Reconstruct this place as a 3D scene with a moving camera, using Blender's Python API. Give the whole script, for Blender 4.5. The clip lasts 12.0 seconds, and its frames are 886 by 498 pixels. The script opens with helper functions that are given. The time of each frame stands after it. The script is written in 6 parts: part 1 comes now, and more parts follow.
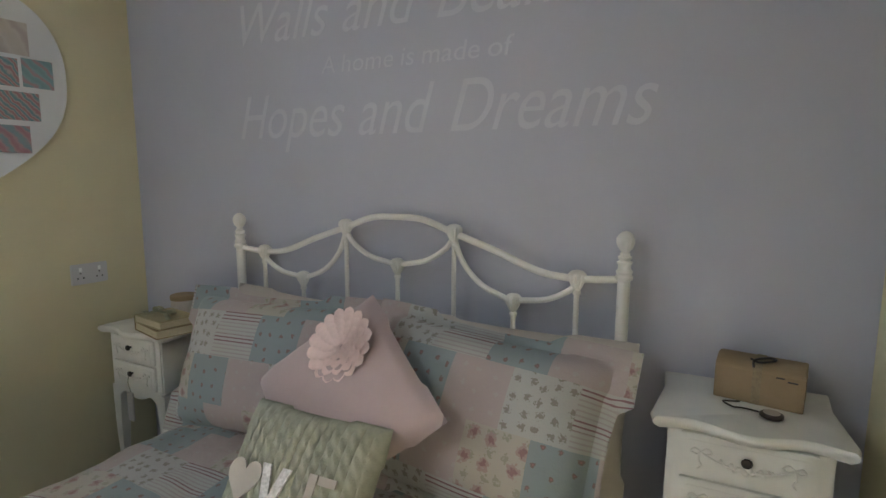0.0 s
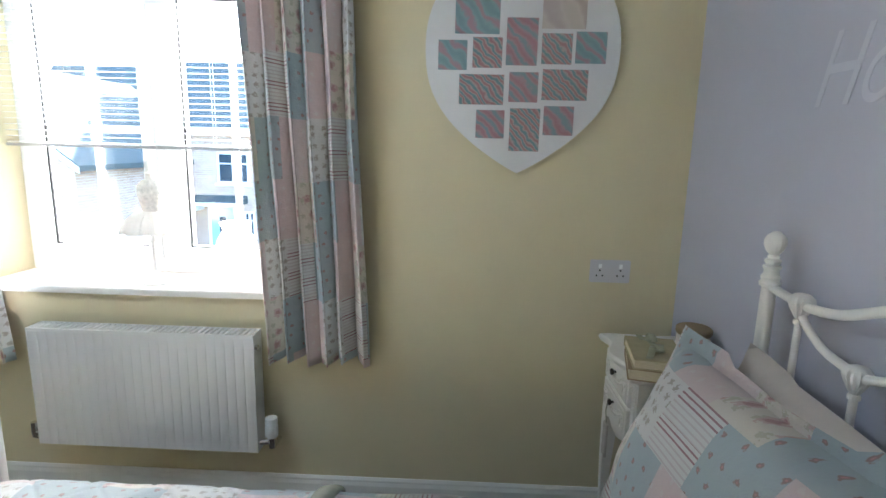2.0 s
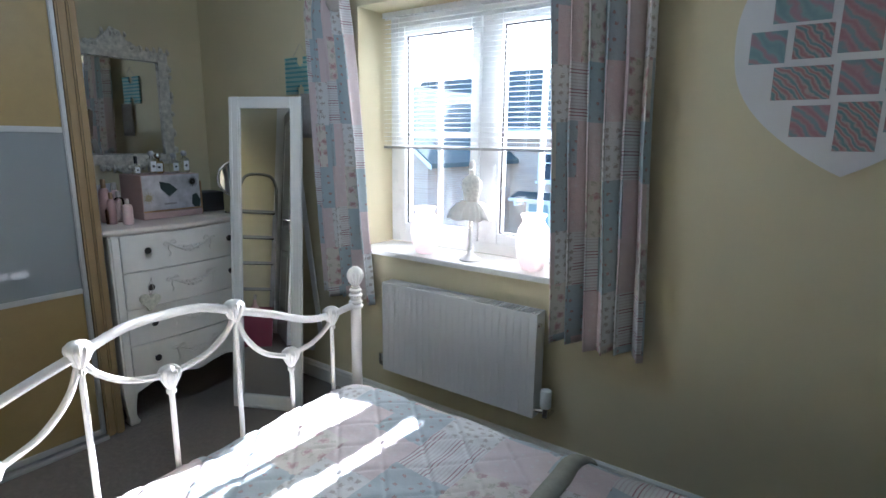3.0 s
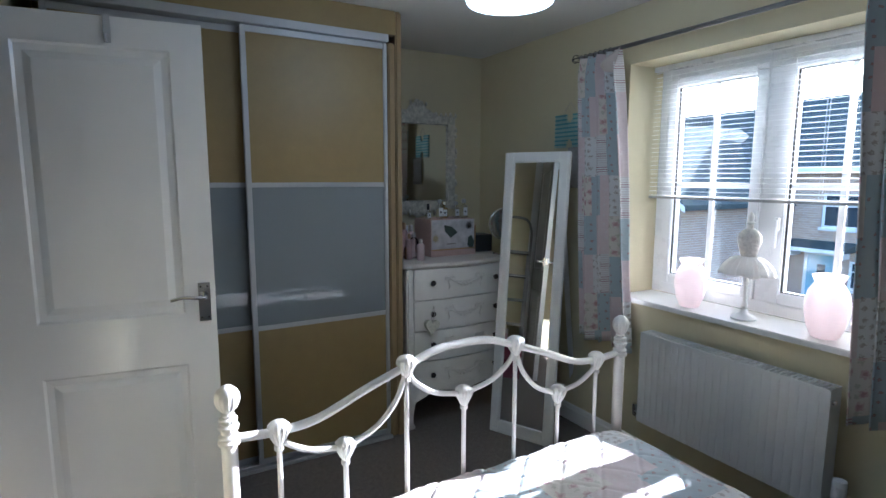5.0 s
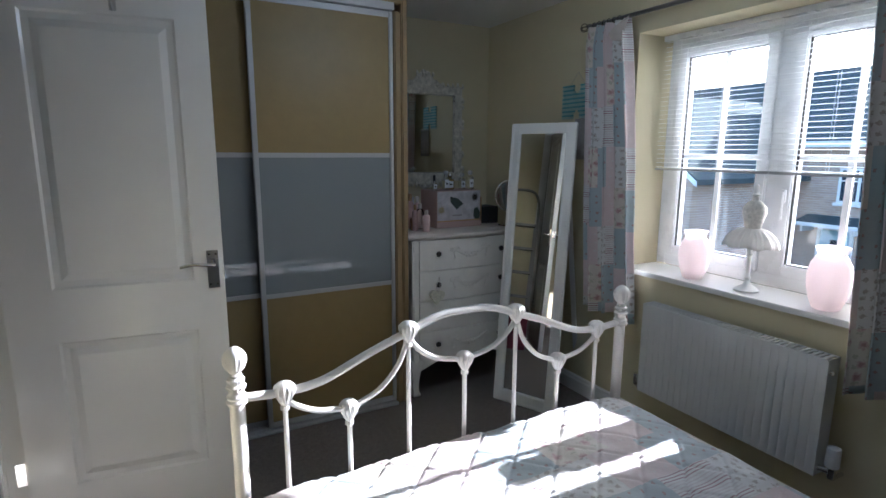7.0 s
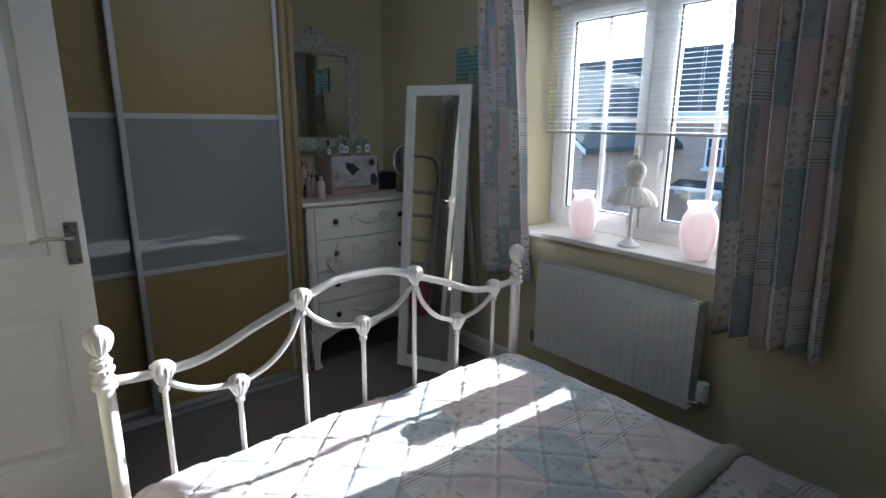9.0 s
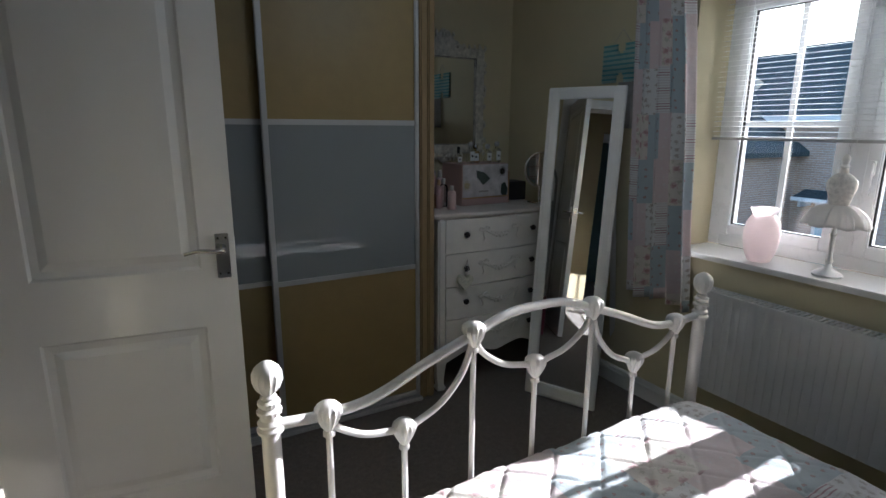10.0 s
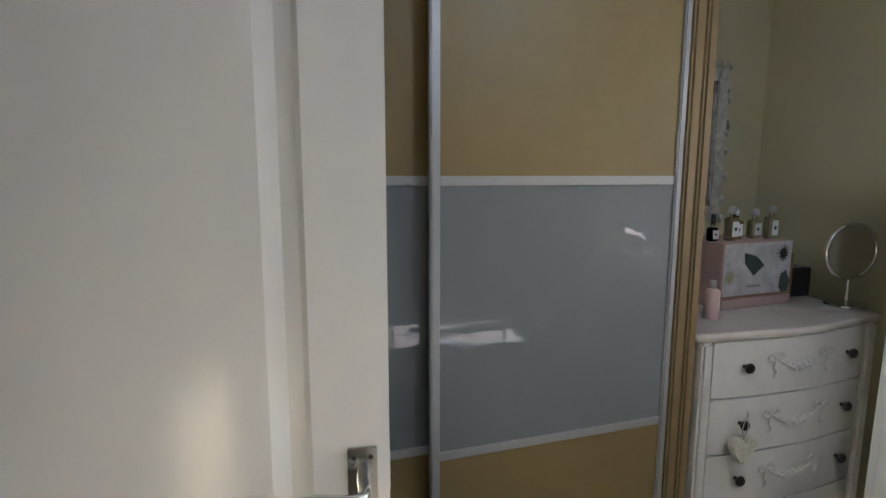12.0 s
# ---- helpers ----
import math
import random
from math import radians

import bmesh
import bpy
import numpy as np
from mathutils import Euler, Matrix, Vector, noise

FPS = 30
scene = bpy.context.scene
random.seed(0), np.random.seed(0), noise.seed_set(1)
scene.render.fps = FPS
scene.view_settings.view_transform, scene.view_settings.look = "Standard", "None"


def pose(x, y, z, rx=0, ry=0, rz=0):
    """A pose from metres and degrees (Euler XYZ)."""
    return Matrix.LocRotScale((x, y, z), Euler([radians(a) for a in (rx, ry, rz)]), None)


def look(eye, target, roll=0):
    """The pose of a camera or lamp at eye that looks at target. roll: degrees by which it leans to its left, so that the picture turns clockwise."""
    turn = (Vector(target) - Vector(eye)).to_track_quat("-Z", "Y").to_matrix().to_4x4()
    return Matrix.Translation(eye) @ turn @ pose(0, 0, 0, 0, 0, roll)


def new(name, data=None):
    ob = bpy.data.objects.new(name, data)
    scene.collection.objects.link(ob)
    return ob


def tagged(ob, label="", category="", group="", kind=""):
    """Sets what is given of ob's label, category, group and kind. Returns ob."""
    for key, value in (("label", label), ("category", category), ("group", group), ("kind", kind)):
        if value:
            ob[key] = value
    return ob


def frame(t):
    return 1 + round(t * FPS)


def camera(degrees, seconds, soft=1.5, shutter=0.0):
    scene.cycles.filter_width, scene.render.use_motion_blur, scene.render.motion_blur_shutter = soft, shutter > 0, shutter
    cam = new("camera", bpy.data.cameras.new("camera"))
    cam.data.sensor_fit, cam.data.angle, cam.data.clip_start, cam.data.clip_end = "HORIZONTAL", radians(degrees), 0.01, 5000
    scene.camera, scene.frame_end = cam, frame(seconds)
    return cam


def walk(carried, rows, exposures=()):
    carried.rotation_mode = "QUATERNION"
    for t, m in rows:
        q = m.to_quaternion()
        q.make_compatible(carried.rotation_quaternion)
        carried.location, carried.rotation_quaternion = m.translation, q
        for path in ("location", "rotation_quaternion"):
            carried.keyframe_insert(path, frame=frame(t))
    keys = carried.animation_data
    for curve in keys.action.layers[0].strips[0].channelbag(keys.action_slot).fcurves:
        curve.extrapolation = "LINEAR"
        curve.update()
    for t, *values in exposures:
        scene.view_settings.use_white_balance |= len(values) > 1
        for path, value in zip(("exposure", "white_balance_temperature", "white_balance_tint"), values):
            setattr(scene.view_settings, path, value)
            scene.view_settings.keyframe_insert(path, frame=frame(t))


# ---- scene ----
cam = camera(79.5, 12.0)
METRES, EYE, TILT, LEAN, TURN = 4.0, 1.5, 0.0, 0.0, 24.0
PATH = [
    (0, (2.331, 1.325, 1.412), (1.439, 3.094, 1.143), 0.2),
    (0.5, (2.236, 1.608, 1.404), (0.892, 3.069, 1.16), 0.9),
    (1, (2.156, 1.875, 1.419), (0.556, 3.035, 1.112), 1.1),
    (1.5, (2.042, 2.04, 1.414), (0.17, 2.633, 1.038), 1.2),
    (2, (1.961, 2.069, 1.447), (-0.002, 2.004, 1.068), 1.4),
    (2.5, (2.023, 2.135, 1.441), (0.166, 1.468, 1.112), 1.1),
    (3, (2.097, 2.209, 1.455), (0.49, 1.086, 1.055), 0.7),
    (3.5, (2.153, 2.242, 1.467), (0.787, 0.844, 1.043), 1.0),
    (3.6, (2.172, 2.246, 1.485), (0.841, 0.813, 1.064), 0.5),
    (5.3, (2.299, 2.237, 1.516), (1.371, 0.484, 1.257), 0.3),
    (5.5, (2.302, 2.243, 1.508), (1.407, 0.474, 1.236), 0.2),
    (6, (2.309, 2.245, 1.502), (1.466, 0.457, 1.196), 0.1),
    (6.5, (2.301, 2.257, 1.504), (1.443, 0.479, 1.187), 0.1),
    (7, (2.286, 2.273, 1.502), (1.344, 0.546, 1.142), 0.3),
    (7.5, (2.269, 2.285, 1.497), (1.221, 0.628, 1.103), 0.4),
    (7.7, (2.261, 2.287, 1.49), (1.17, 0.66, 1.087), 0.4),
    (9.3, (2.242, 2.226, 1.449), (1.008, 0.723, 0.983), 0.5),
    (9.5, (2.255, 2.145, 1.441), (1.061, 0.612, 0.969), 0.3),
    (10, (2.321, 1.891, 1.46), (1.35, 0.2, 1.015), 0.3),
    (10.5, (2.326, 1.633, 1.44), (1.589, -0.176, 1.012), 0.2),
    (11, (2.264, 1.334, 1.474), (1.698, -0.556, 1.147), 0.2),
    (11.5, (2.256, 1.04, 1.457), (1.746, -0.874, 1.186), 0.5),
    (12, (2.208, 0.747, 1.503), (1.598, -1.136, 1.215), 0.1),
]
EXPOSURES = [(0.0, 3.70, 6150, 11), (1.0, 3.97, 6000, 10), (1.8, 4.3, 5750, 10), (2.5, 3.7, 5400, 11), (3.0, 3.35, 5300, 12), (3.7, 3.05, 5200, 12), (5.5, 2.8, 5250, 13), (7.5, 2.55, 5400, 14), (9.5, 2.15, 5450, 13), (10.0, 1.95, 5650, 13), (10.5, 2.15, 5900, 14), (11.2, 2.9, 5950, 15), (12.0, 3.2, 5850, 16)]
walk(cam, [(t, look(eye, target, roll)) for t, eye, target, roll in PATH], EXPOSURES)
sun_el, sun_az = radians(21.0), radians(177.5)

# ---- world, sun, lights ----
world = bpy.data.worlds.new("sky")
scene.world = world
world.use_nodes = True
wn = world.node_tree.nodes
sky = wn.new("ShaderNodeTexSky")
sky.sky_type = "NISHITA"
sky.sun_disc = False
sky.sun_elevation = sun_el
sky.sun_rotation = radians(90.0) - sun_az
sky.air_density, sky.dust_density = 1.0, 2.0
wn["Background"].inputs[1].default_value = 0.15
world.node_tree.links.new(sky.outputs[0], wn["Background"].inputs[0])


def lamp(name, kind, m, power, **more):
    data = bpy.data.lights.new(name, kind)
    data.energy = power
    for key, value in more.items():
        if key == "size":
            data.size = value
        elif key == "size_y":
            data.shape, data.size_y = "RECTANGLE", value
        elif key == "angle":
            data.angle = value
        elif key == "color":
            data.color = value
    ob = new(name, data)
    ob.matrix_world = m
    return ob


SUN_WAY = Vector((-math.cos(sun_el) * math.cos(sun_az), -math.cos(sun_el) * math.sin(sun_az), -math.sin(sun_el)))
lamp("sun", "SUN", look((0, 0, 0), SUN_WAY), 5.0, angle=radians(0.5), color=(1.0, 0.95, 0.88))


# ---- materials ----
def mat(name, base=(0.8, 0.8, 0.8), rough=0.5, metal=0.0, vary=0.06, scale=8.0, bump=0.0, bump_scale=60.0, spec=0.5, coat=0.0, stretch=(1, 1, 1), trans=0.0, sheen=0.0, uv=False):
    m = bpy.data.materials.new(name)
    m.use_nodes = True
    nt = m.node_tree
    b = nt.nodes["Principled BSDF"]
    b.inputs["Base Color"].default_value = (*base, 1)
    b.inputs["Roughness"].default_value = rough
    b.inputs["Metallic"].default_value = metal
    b.inputs["Specular IOR Level"].default_value = spec
    b.inputs["Coat Weight"].default_value = coat
    b.inputs["Transmission Weight"].default_value = trans
    b.inputs["Sheen Weight"].default_value = sheen
    co = nt.nodes.new("ShaderNodeTexCoord")
    mp = nt.nodes.new("ShaderNodeMapping")
    mp.inputs["Scale"].default_value = stretch
    nt.links.new(co.outputs["UV" if uv else "Object"], mp.inputs[0])
    if vary:
        n1 = nt.nodes.new("ShaderNodeTexNoise")
        n1.inputs["Scale"].default_value = scale
        n1.inputs["Detail"].default_value = 6.0
        n1.inputs["Roughness"].default_value = 0.62
        nt.links.new(mp.outputs[0], n1.inputs[0])
        ramp = nt.nodes.new("ShaderNodeMapRange")
        ramp.inputs[3].default_value, ramp.inputs[4].default_value = 1.0 - vary, 1.0 + vary
        ramp.inputs[1].default_value, ramp.inputs[2].default_value = 0.3, 0.7
        nt.links.new(n1.outputs[0], ramp.inputs[0])
        mul = nt.nodes.new("ShaderNodeVectorMath")
        mul.operation = "SCALE"
        mul.inputs[0].default_value = base
        nt.links.new(ramp.outputs[0], mul.inputs["Scale"])
        nt.links.new(mul.outputs[0], b.inputs["Base Color"])
        r2 = nt.nodes.new("ShaderNodeMapRange")
        r2.inputs[3].default_value, r2.inputs[4].default_value = max(0.0, rough - 0.06), min(1.0, rough + 0.06)
        nt.links.new(n1.outputs[0], r2.inputs[0])
        nt.links.new(r2.outputs[0], b.inputs["Roughness"])
    if bump:
        n2 = nt.nodes.new("ShaderNodeTexNoise")
        n2.inputs["Scale"].default_value = bump_scale
        n2.inputs["Detail"].default_value = 3.0
        nt.links.new(mp.outputs[0], n2.inputs[0])
        bp = nt.nodes.new("ShaderNodeBump")
        bp.inputs["Strength"].default_value = bump
        bp.inputs["Distance"].default_value = 0.004
        nt.links.new(n2.outputs[0], bp.inputs["Height"])
        nt.links.new(bp.outputs[0], b.inputs["Normal"])
    return m


def patchwork(name, cell=0.17, shift=0.0, dull=1.0, pale=0.0):
    """Printed patchwork cotton: blue with sprigs, pink, cream with roses, fine stripes, by cells of the UV map in metres."""
    m = bpy.data.materials.new(name)
    m.use_nodes = True
    nt, new_node, link = m.node_tree, m.node_tree.nodes.new, m.node_tree.links.new
    b = nt.nodes["Principled BSDF"]
    b.inputs["Roughness"].default_value = 0.85
    b.inputs["Specular IOR Level"].default_value = 0.2
    b.inputs["Sheen Weight"].default_value = 0.15

    def math_node(op, a, c=None, d=None):
        n = new_node("ShaderNodeMath")
        n.operation = op
        for k, v in enumerate((a, c, d)):
            if v is None:
                continue
            if isinstance(v, (int, float)):
                n.inputs[k].default_value = v
            else:
                link(v, n.inputs[k])
        return n.outputs[0]

    def mix(f, a, c):
        n = new_node("ShaderNodeMix")
        n.data_type = "RGBA"
        for k, v in ((0, f), (6, a), (7, c)):
            if isinstance(v, tuple):
                n.inputs[k].default_value = (*v, 1)
            elif isinstance(v, (int, float)):
                n.inputs[k].default_value = v
            else:
                link(v, n.inputs[k])
        return n.outputs[2]

    uv = new_node("ShaderNodeUVMap")
    sep = new_node("ShaderNodeSeparateXYZ")
    link(uv.outputs[0], sep.inputs[0])
    u, v = sep.outputs[0], sep.outputs[1]
    cv = math_node("DIVIDE", v, cell)
    row = math_node("FLOOR", cv)
    cu = math_node("ADD", math_node("DIVIDE", u, cell * 1.08), math_node("MULTIPLY", row, 0.5))
    col = math_node("FLOOR", cu)
    # kinds repeat along each row in a fixed round of seven
    kind = math_node("MODULO", math_node("ADD", math_node("ADD", col, math_node("MULTIPLY", row, 2.0)), 700.0 + shift), 7.0)

    def is_kind(k):
        return math_node("COMPARE", kind, float(k), 0.3)

    def spots(size, radius, seed, warp=0.0):
        vo = new_node("ShaderNodeTexVoronoi")
        vo.voronoi_dimensions = "2D"
        vo.inputs["Scale"].default_value = 1.0 / size
        vo.inputs["Randomness"].default_value = 0.45
        off = new_node("ShaderNodeVectorMath")
        off.inputs[1].default_value = (seed, seed * 1.7, 0)
        link(uv.outputs[0], off.inputs[0])
        link(off.outputs[0], vo.inputs["Vector"])
        d = vo.outputs["Distance"]
        nz = new_node("ShaderNodeTexNoise")
        nz.inputs["Scale"].default_value = 6.0 / size
        nz.inputs["Detail"].default_value = 1.0
        link(off.outputs[0], nz.inputs["Vector"])
        d = math_node("ADD", d, math_node("MULTIPLY", math_node("SUBTRACT", nz.outputs[0], 0.5), warp))
        soft = math_node("MULTIPLY", math_node("SUBTRACT", radius, d), 22.0)
        n = new_node("ShaderNodeClamp")
        link(soft, n.inputs[0])
        return n.outputs[0], nz.outputs[0]

    def k3(c):
        return tuple((x * (1 - pale) + y * pale) * dull for x, y in zip(c, (0.74, 0.73, 0.75)))

    cream, blue, pink, white = k3((0.76, 0.70, 0.62)), k3((0.47, 0.54, 0.565)), k3((0.74, 0.62, 0.61)), k3((0.76, 0.75, 0.73))
    rose, green, wine, brown = k3((0.48, 0.29, 0.29)), k3((0.42, 0.42, 0.33)), k3((0.42, 0.24, 0.26)), k3((0.40, 0.29, 0.27))
    big, grain = spots(0.062, 0.27, 3.1, 0.5)
    heart, _ = spots(0.062, 0.15, 3.1, 0.4)
    leaf, _ = spots(0.047, 0.20, 9.7, 0.8)
    tiny, _ = spots(0.045, 0.15, 5.3, 0.3)
    hole, _ = spots(0.045, 0.06, 5.3, 0.1)
    sprig, _ = spots(0.034, 0.25, 7.9, 0.8)
    c_cream = mix(leaf, cream, k3((0.58, 0.55, 0.45)))
    c_cream = mix(big, c_cream, k3((0.66, 0.49, 0.46)))
    c_cream = mix(heart, c_cream, mix(grain, rose, k3((0.56, 0.34, 0.33))))
    c_blue = mix(tiny, blue, brown)
    c_blue = mix(hole, c_blue, k3((0.62, 0.34, 0.34)))
    c_pink = mix(math_node("MULTIPLY", tiny, 0.45), pink, white)
    c_white = mix(math_node("MULTIPLY", sprig, 0.8), white, mix(grain, brown, green))
    fr = math_node("FRACT", math_node("DIVIDE", v, 0.012))
    line = math_node("GREATER_THAN", fr, 0.66)
    wide = math_node("GREATER_THAN", math_node("FRACT", math_node("DIVIDE", v, 0.075)), 0.62)
    c_stripe = mix(math_node("MULTIPLY", line, math_node("ADD", math_node("MULTIPLY", wide, 0.7), 0.3)), white, wine)
    col_out = mix(math_node("ADD", is_kind(1), is_kind(5)), c_cream, c_blue)
    col_out = mix(math_node("ADD", is_kind(2), is_kind(6)), col_out, c_pink)
    col_out = mix(is_kind(3), col_out, c_white)
    col_out = mix(is_kind(4), col_out, c_stripe)
    link(col_out, b.inputs["Base Color"])
    weave = new_node("ShaderNodeTexNoise")
    weave.inputs["Scale"].default_value = 240.0
    link(uv.outputs[0], weave.inputs["Vector"])
    wr = new_node("ShaderNodeTexNoise")
    wr.inputs["Scale"].default_value = 14.0
    wr.inputs["Detail"].default_value = 4.0
    link(uv.outputs[0], wr.inputs["Vector"])
    h = math_node("ADD", math_node("MULTIPLY", weave.outputs[0], 0.08), wr.outputs[0])
    bp = new_node("ShaderNodeBump")
    bp.inputs["Strength"].default_value = 0.5
    bp.inputs["Distance"].default_value = 0.012
    link(h, bp.inputs["Height"])
    link(bp.outputs[0], b.inputs["Normal"])
    return m


def glass(name, tint=(0.97, 0.99, 0.98), rough=0.0):
    m = bpy.data.materials.new(name)
    m.use_nodes = True
    nt = m.node_tree
    nt.nodes.remove(nt.nodes["Principled BSDF"])
    out = nt.nodes["Material Output"]
    tr, gl, mx, fr = (nt.nodes.new("ShaderNode" + k) for k in ("BsdfTransparent", "BsdfGlossy", "MixShader", "Fresnel"))
    tr.inputs[0].default_value = (*tint, 1)
    gl.inputs["Roughness"].default_value = rough
    fr.inputs[0].default_value = 1.45
    nt.links.new(fr.outputs[0], mx.inputs[0])
    nt.links.new(tr.outputs[0], mx.inputs[1])
    nt.links.new(gl.outputs[0], mx.inputs[2])
    nt.links.new(mx.outputs[0], out.inputs[0])
    return m


M_YELLOW = mat("yellow_wall_paint", (0.64, 0.575, 0.385), 0.8, vary=0.035, scale=2.5, bump=0.15, bump_scale=350)
M_LILAC = mat("lilac_wall_paint", (0.50, 0.50, 0.58), 0.8, vary=0.03, scale=2.0, bump=0.15, bump_scale=350)
M_CEIL = mat("ceiling_paint", (0.74, 0.73, 0.70), 0.9, vary=0.02, scale=2.0, bump=0.1, bump_scale=300)
M_WHITE = mat("white_gloss_paint", (0.78, 0.77, 0.74), 0.32, vary=0.02, scale=5.0, bump=0.06, bump_scale=25)
M_DOOR = mat("door_satin_paint", (0.80, 0.79, 0.77), 0.16, vary=0.02, scale=4.0, bump=0.12, bump_scale=14)
M_IRON = mat("cream_powder_coat", (0.80, 0.77, 0.735), 0.3, vary=0.03, scale=20.0)
M_CARPET = mat("brown_grey_carpet", (0.17, 0.14, 0.115), 0.97, vary=0.25, scale=45.0, bump=1.0, bump_scale=420, spec=0.1, sheen=0.2)
M_OCHRE = mat("ochre_laminate_panel", (0.29, 0.21, 0.085), 0.42, vary=0.05, scale=14.0, bump=0.08, bump_scale=160)
M_OAK = mat("oak_foil_trim", (0.29, 0.20, 0.095), 0.42, vary=0.07, scale=26.0, stretch=(1, 1, 0.06))
M_GREYGLASS = mat("grey_back_painted_glass", (0.243, 0.260, 0.267), 0.012, vary=0.0, spec=0.5)
M_ALU = mat("satin_aluminium", (0.50, 0.50, 0.50), 0.42, metal=0.5, vary=0.03, scale=30)
M_CHROME = mat("chrome", (0.75, 0.75, 0.75), 0.12, metal=1.0, vary=0.0)
M_UPVC = mat("white_upvc", (0.88, 0.89, 0.90), 0.28, vary=0.015)
M_RAD = mat("radiator_enamel", (0.72, 0.72, 0.71), 0.3, vary=0.015)
M_PLATE = mat("grey_white_socket_plastic", (0.58, 0.57, 0.60), 0.35, vary=0.02)
M_BLACK = mat("black_rubber", (0.015, 0.015, 0.015), 0.6)
M_KNOB = mat("dark_bronze_knob", (0.05, 0.04, 0.035), 0.35, metal=0.6)
M_FURN = mat("antique_white_furniture_paint", (0.76, 0.73, 0.685), 0.42, vary=0.05, scale=9.0, bump=0.1, bump_scale=40)
M_PATCH = patchwork("patchwork_cotton", 0.150, 0.0, 0.60)
M_CURTAIN = patchwork("patchwork_curtain_cotton", 0.215, 2.0, 0.90)
M_QUILT = patchwork("quilted_patchwork_cotton", 0.19, 1.0, 0.86, 0.18)
M_SHEET = mat("cream_cotton_sheet", (0.52, 0.47, 0.43), 0.9, vary=0.04, scale=6, bump=0.4, bump_scale=16, spec=0.2)
M_PINK = mat("blush_pink_satin_cotton", (0.49, 0.375, 0.375), 0.75, vary=0.05, scale=7, bump=0.35, bump_scale=12, sheen=0.3)
M_PETAL = mat("pink_felt", (0.78, 0.61, 0.59), 0.9, vary=0.05, scale=2, spec=0.1)
M_SAGE = mat("sage_cable_knit", (0.37, 0.37, 0.30), 0.95, vary=0.10, scale=25, bump=0.5, bump_scale=55, spec=0.1)
M_MIRROR = mat("silvered_mirror", (0.86, 0.87, 0.87), 0.005, metal=1.0, vary=0.0)
M_GLASS = glass("window_glass")
M_FROST = bpy.data.materials.new("pink_frosted_glass")
M_FROST.use_nodes = True
_n, _l = M_FROST.node_tree.nodes, M_FROST.node_tree.links
_tl, _mx = _n.new("ShaderNodeBsdfTranslucent"), _n.new("ShaderNodeMixShader")
_tl.inputs[0].default_value = (0.92, 0.87, 0.87, 1)
_n["Principled BSDF"].inputs["Base Color"].default_value = (0.88, 0.83, 0.82, 1)
_n["Principled BSDF"].inputs["Roughness"].default_value = 0.3
_mx.inputs[0].default_value = 0.65
_l.new(_n["Principled BSDF"].outputs[0], _mx.inputs[1])
_l.new(_tl.outputs[0], _mx.inputs[2])
_l.new(_mx.outputs[0], _n["Material Output"].inputs[0])
M_CLEAR = glass("clear_bottle_glass", (0.985, 0.985, 0.98))
M_AMBER = glass("amber_perfume_glass", (0.93, 0.82, 0.62))
M_BOOK = mat("old_book_cloth", (0.42, 0.36, 0.22), 0.8, vary=0.12, scale=20)
M_PAGES = mat("yellowed_pages", (0.60, 0.52, 0.36), 0.9, vary=0.15, scale=60, stretch=(1, 1, 20))
M_KRAFT = mat("kraft_card", (0.30, 0.215, 0.125), 0.75, vary=0.06, scale=25)
M_HESSIAN = mat("hessian_band", (0.28, 0.22, 0.14), 0.95, vary=0.2, scale=90)
M_DARK = mat("near_black_card", (0.02, 0.02, 0.022), 0.5)
M_BLUSH = mat("blush_card", (0.55, 0.38, 0.34), 0.6, vary=0.04)
M_GOLD = mat("rose_gold_foil", (0.55, 0.35, 0.20), 0.3, metal=0.8)
M_MAUVE = mat("grey_petal_print", (0.55, 0.53, 0.55), 0.6, vary=0.25, scale=18)
M_GREENLEAF = mat("dark_leaf_print", (0.05, 0.07, 0.06), 0.6, vary=0.2, scale=30)
M_LETTER = mat("white_vinyl_lettering", (0.575, 0.575, 0.64), 0.6, vary=0.05)
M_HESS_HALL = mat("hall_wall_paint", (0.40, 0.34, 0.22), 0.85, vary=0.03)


# ---- mesh helpers ----
def part(name, bm, material, parent=None, label="", smooth=False, solid=0.0, at=None):
    me = bpy.data.meshes.new(name)
    bmesh.ops.recalc_face_normals(bm, faces=bm.faces)
    if smooth:
        for f in bm.faces:
            f.smooth = True
    bm.to_mesh(me)
    bm.free()
    for m in material if isinstance(material, (list, tuple)) else (material,):
        me.materials.append(m)
    ob = new(name, me)
    if smooth:
        me.set_sharp_from_angle(angle=radians(42))
    if parent:
        ob.parent = parent
    if at is not None:
        ob.matrix_basis = at
    if solid:
        s = ob.modifiers.new("thick", "SOLIDIFY")
        s.thickness = solid
    return tagged(ob, label=label) if label else ob


def thing(name, label, category, at=(0, 0, 0), turn=0.0, group="", kind=""):
    e = new(name)
    e.empty_display_size = 0.1
    e.matrix_basis = at if isinstance(at, Matrix) else pose(*at, 0, 0, turn)
    return tagged(e, label, category, group, kind)


